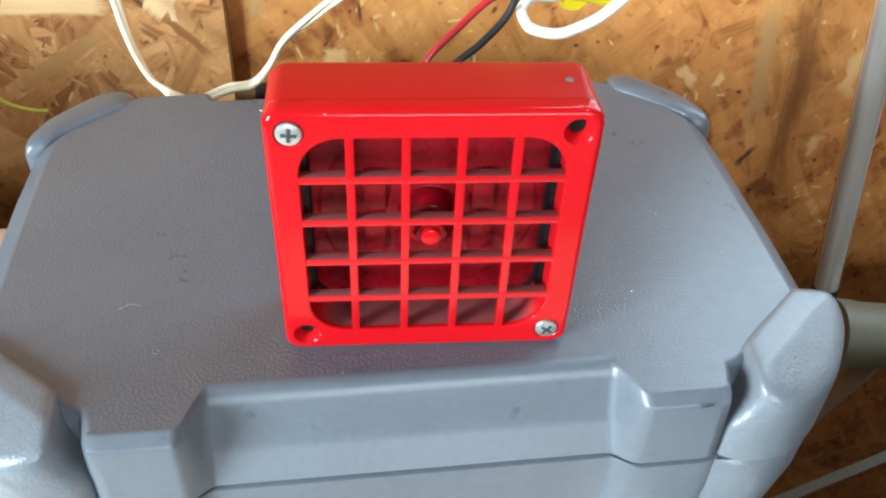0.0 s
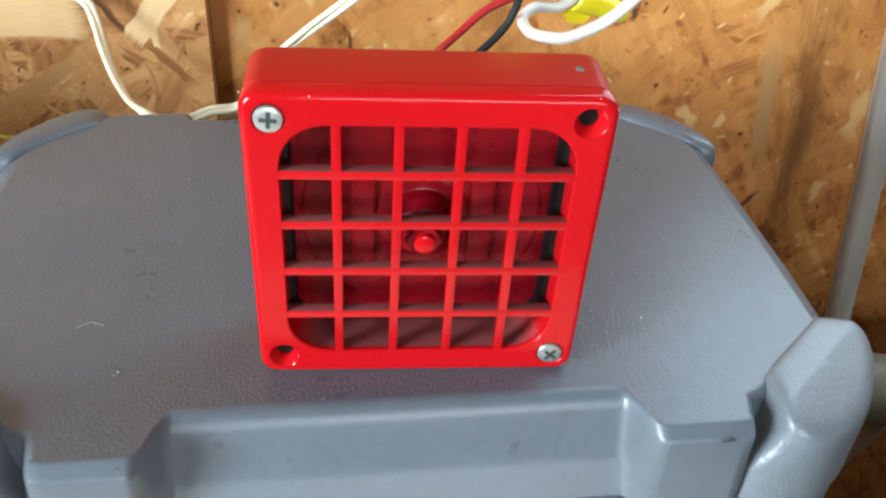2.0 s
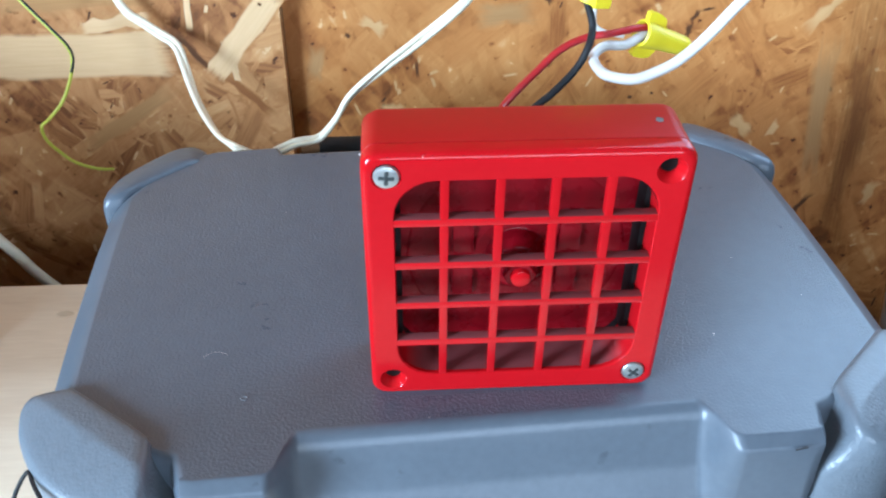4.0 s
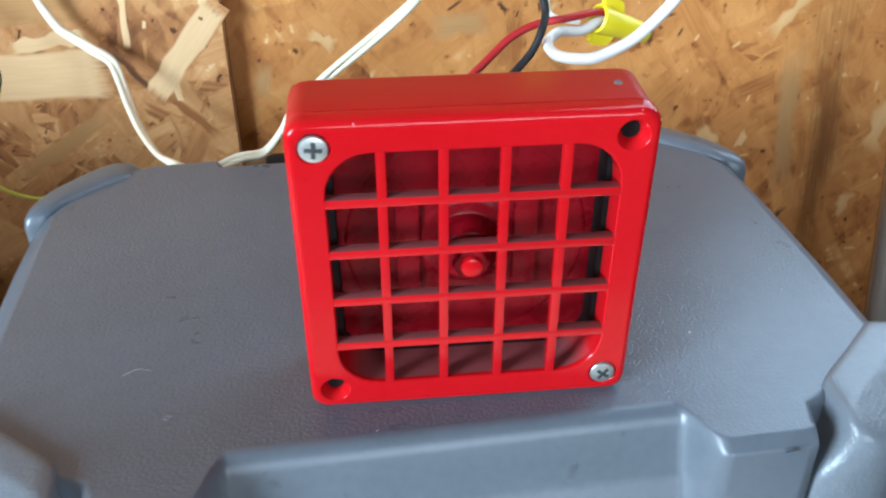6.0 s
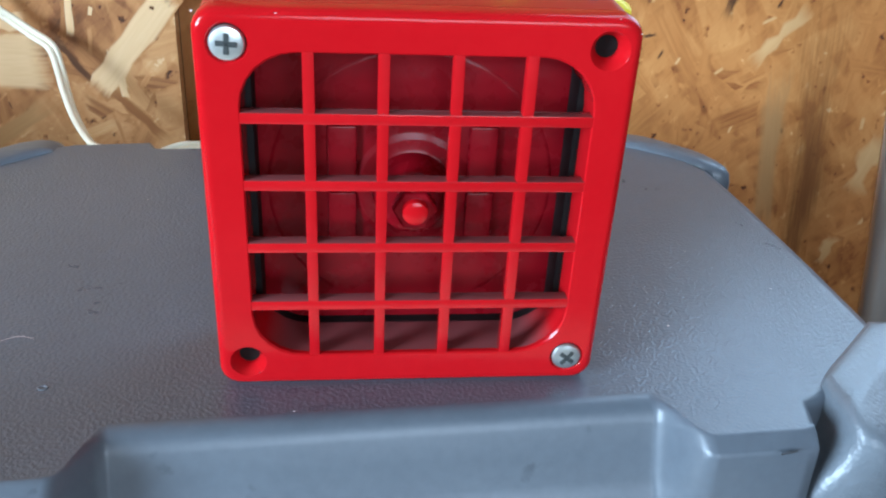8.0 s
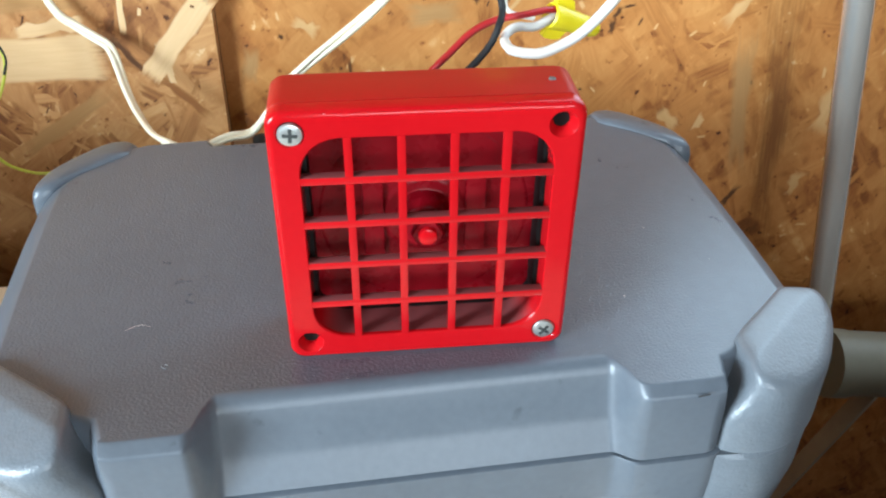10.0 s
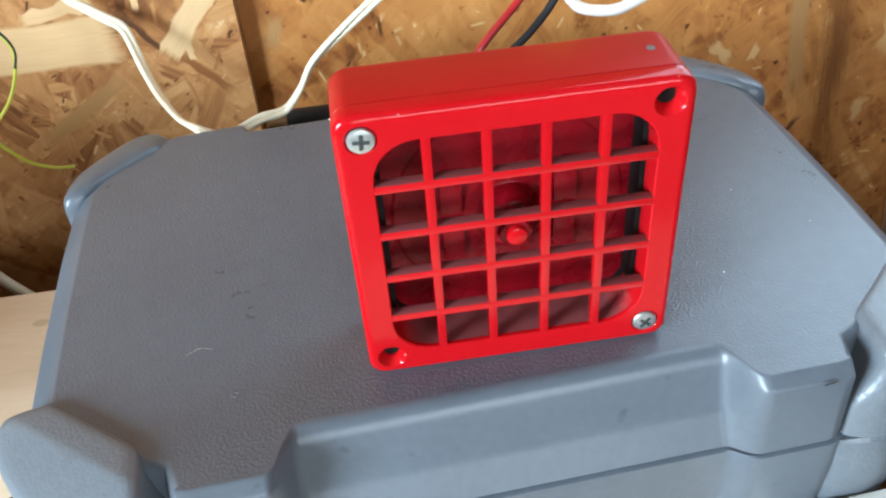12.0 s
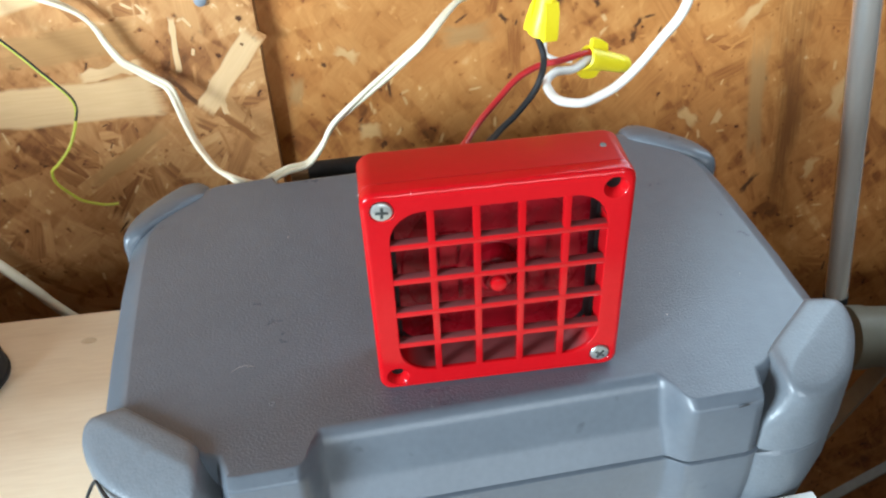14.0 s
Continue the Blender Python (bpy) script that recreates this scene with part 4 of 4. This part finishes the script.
def wire_nut(m, label, tapered=False):
    """Yellow twist-on connector: ribbed cone with two wings and a flared skirt; mouth at the origin, tip along +z."""
    root = thing("wire_nut", m @ Matrix.Scale(1.1, 4), label, "wire nut", "wire nuts")
    bm = bmesh.new()
    rings = []
    for z, r in ((-0.0006, 0.0052), (0.0, 0.0062), (0.004, 0.0062), (0.0085, 0.0056), (0.012, 0.0050), (0.020, 0.0046), (0.0262, 0.0042), (0.0280, 0.0034), (0.0285, 0.0015)):
        rings.append([((r + (0.00022 if k % 2 and z > 0.009 else 0)) * math.cos(2 * math.pi * k / 24), (r + (0.00022 if k % 2 and z > 0.009 else 0)) * math.sin(2 * math.pi * k / 24), z) for k in range(24)])
    inner_rings = [[(r * math.cos(2 * math.pi * k / 24), r * math.sin(2 * math.pi * k / 24), z) for k in range(24)] for z, r in ((0.012, 0.0030), (0.0, 0.0050), (-0.0006, 0.0052))]
    loft(bm, inner_rings[:2] + rings, True, True)
    part("shell", bm, YELLOW, root)
    for s in (-1, 1):
        bm = bmesh.new()
        ring = [(0.0045, 0.0002), (0.0084, -0.0007), (0.0088, 0.0008), (0.0080, 0.0060), (0.0067, 0.0120), (0.0045, 0.0175)] if tapered else [(0.0050, 0.0002), (0.0096, -0.0008), (0.0106, 0.0010), (0.0104, 0.0055), (0.0092, 0.0092), (0.0050, 0.0115)]
        loft(bm, [[(s * x, y, z) for x, z in ring] for y in ((-0.0040, -0.0034, 0.0034, 0.0040) if tapered else (-0.0013, -0.0009, 0.0009, 0.0013))])
        part("wing", bm, YELLOW, root)
    return root


def along(base, tip, spin=0):
    z = (Vector(tip) - Vector(base)).normalized()
    return Matrix.Translation(base) @ z.to_track_quat("Z", "Y").to_matrix().to_4x4() @ pose(0, 0, 0, 0, 0, spin)


wire_nut(along((0.0755, 0.1490, 1.0905), (0.1062, 0.1600, 1.0770), 90), "yellow winged wire nut joining red and white wires")
wire_nut(along((0.0470, 0.1405, 1.1110), (0.0515, 0.1412, 1.1385), 15), "yellow tapered wire nut joining black and white wires", True)

# ---- black tool behind the case ----
tool = thing("screwdriver", along((-0.097, 0.262, 0.9635), (-0.02, 0.262, 0.9640)), "black-handled tool lying behind the case", "hand tool")
part("grip", rod([(0, 0, z) for z in (0, 0.0015, 0.006, 0.05, 0.09, 0.094)], 0.008, 14, [0.004, 0.0068, 0.0080, 0.0082, 0.0076, 0.004]), DARKBODY, tool)
part("collar", rod([(0, 0, z) for z in (-0.012, -0.011, 0.001)], 0.006, 14, [0.0045, 0.0062, 0.0062]), STUD, tool, "brown collar")

# ---- things beside and below the bench ----
pole = thing("metal_tube", pose(0, 0, 0), "pale metal tube leaning against the wall", "metal tube")
P0, P1 = Vector((0.300, 0.25, 1.063)), Vector((0.338, 0.25, 0.806))
DIR = (P1 - P0).normalized()
part("tube", rod([P0 - DIR * 0.45, P0, P1, P1 + DIR * 0.015], 0.0098, 20), TUBE, pole)
part("tube_end", rod([P1 + DIR * 0.013, P1 + DIR * 0.03], 0.0104, 16), DARKBODY, pole, "dark plastic end")
pipe = thing("beige_pipe", pose(0, 0, 0), "thick beige plastic pipe below the bench", "pipe")
part("pipe_body", rod([(0.345, 0.22, 0.768), (0.35, 0.22, 0.768), (0.40, 0.221, 0.7605), (0.80, 0.225, 0.705), (1.70, 0.235, 0.58)], 0.0265, 24), BEIGE, pipe)
part("pipe_collar", rod([(0.338, 0.22, 0.769), (0.346, 0.22, 0.768), (0.354, 0.22, 0.767)], 0.0280, 24), BEIGE, pipe)
a, b = Vector((0.395, 0.215, 0.765)), Vector((0.300, 0.215, 0.560))
bar = part("bracket_strap", block(bmesh.new(), (-0.009, -0.0015, 0), (0.009, 0.0015, (b - a).length), 0.0008), STRUT, pipe, "dull pale steel strap")
bar.matrix_local = along(a, b)
part("bolt_hole", rod([(0, -0.0019, 0.030), (0, 0.0019, 0.030)], 0.0036, 12), SEAM, bar)
a, b = Vector((0.640, 0.3495, 0.478)), Vector((0.380, 0.3495, 0.275))
strap = thing("steel_strap", along(a, b), "dull pale steel strap nailed slantwise to the wall", "metal strap")
part("bar", block(bmesh.new(), (-0.011, -0.0015, 0), (0.011, 0.0015, (b - a).length), 0.0008), STRUT, strap)
cable("white_hose", [(-0.42, 0.30, 0.985), (-0.385, 0.30, 0.930), (-0.3534, 0.300, 0.8825), (-0.3355, 0.300, 0.8551), (-0.3169, 0.30, 0.8256), (-0.25, 0.30, 0.74)], 0.0042, CORD, "pale hose hanging behind the bench", "hose")

# ---- odds and ends round the case ----
lead = cable("black_lead", [(-0.1985, -0.0335, 0.974), (-0.1955, -0.0290, 0.983), (-0.1905, -0.0250, 0.9900), (-0.1850, -0.0335, 0.9925), (-0.1775, -0.0445, 0.9935), (-0.166, -0.062, 0.985), (-0.160, -0.075, 0.955), (-0.158, -0.078, 0.90), (-0.157, -0.08, 0.8765)], 0.00085, BLACKW, "thin black lead with a red tip over the case corner", "wire")
part("red_tip", rod([(-0.1998, -0.0365, 0.9655), (-0.1995, -0.0355, 0.9690), (-0.1985, -0.0335, 0.9735)], 0.002, 12, [0.0018, 0.0024, 0.0016]), REDW, lead, "red insulated tip")
roll = thing("tape_roll", pose(-0.3475, 0.176, BENCH_Z), "roll of black tape lying flat on the bench", "tape roll")
part("tape", rod([(0, 0, z) for z in (0.0, 0.001, 0.010, 0.0165, 0.018)], 0.03, 32, [0.0290, 0.0300, 0.0305, 0.0298, 0.0275]), DARKBODY, roll)
part("core_rim", rod([(0, 0, z) for z in (0.0015, 0.0025, 0.0045, 0.0055)], 0.03, 32, [0.0300, 0.0316, 0.0316, 0.0303]), DARKBODY, roll)
carton = thing("white_carton", pose(0.133, -0.064, BENCH_Z, 0, 0, 4), "small off-white carton in front of the case", "carton")
part("carton_body", block(bmesh.new(), (-0.03, -0.03, 0.0), (0.0290, 0.0305, 0.0460), 0.001), WHITE, carton)
for x, y, r, turn in ((0.0930, 0.0299, 0.0010, 50), (-0.0346, -0.0135, 0.0005, 0), (-0.1041, 0.1341, 0.0005, 30), (0.118, 0.085, 0.0005, 30), (0.142, 0.055, 0.0005, 20)):
    bm = bmesh.new()
    bmesh.ops.create_icosphere(bm, subdivisions=1, radius=1.0)
    for v in bm.verts:
        v.co = Vector((v.co.x * r * 0.8, v.co.y * r * 0.28, v.co.z * 0.00012))
    speck = part("lint_speck", bm, NICK, None, "")
    speck.matrix_world = pose(x, y, 1.0001, 0, 0, turn)
    tagged(speck, "tiny pale speck of lint on the grey case", "lint", "lint specks")
hair = part("lint_hair", rod(spline([(-0.1301, 0.0250, 1.0003), (-0.1252, 0.0281, 1.0004), (-0.1197, 0.0268, 1.0003)], 5), 0.00005, 6), NICK)
tagged(hair, "fine curved pale hair lying on the grey case", "lint", "lint specks")
drop = part("dried_drop", rod([(-0.1095 + 0.0013 * math.cos(a * 0.3927), 0.0004 + 0.0010 * math.sin(a * 0.3927), 1.00005) for a in range(17)], 0.00028, 8), LEATHER)
tagged(drop, "small clear dried ring on the grey lid", "stain")

bm = bmesh.new()
loft(bm, [[(-0.268 + 0.006 * f * math.cos(a * 0.3927), 0.205 + 0.0035 * f * math.sin(a * 0.3927), BENCH_Z + z) for a in range(16)] for f, z in ((1.0, -0.0005), (0.95, 0.0002))])
part("knot", bm, noisy("wood_knot", (0.50, 0.37, 0.24), (0.62, 0.49, 0.34), 300, 60, 0.6), bench, "small brown knot")
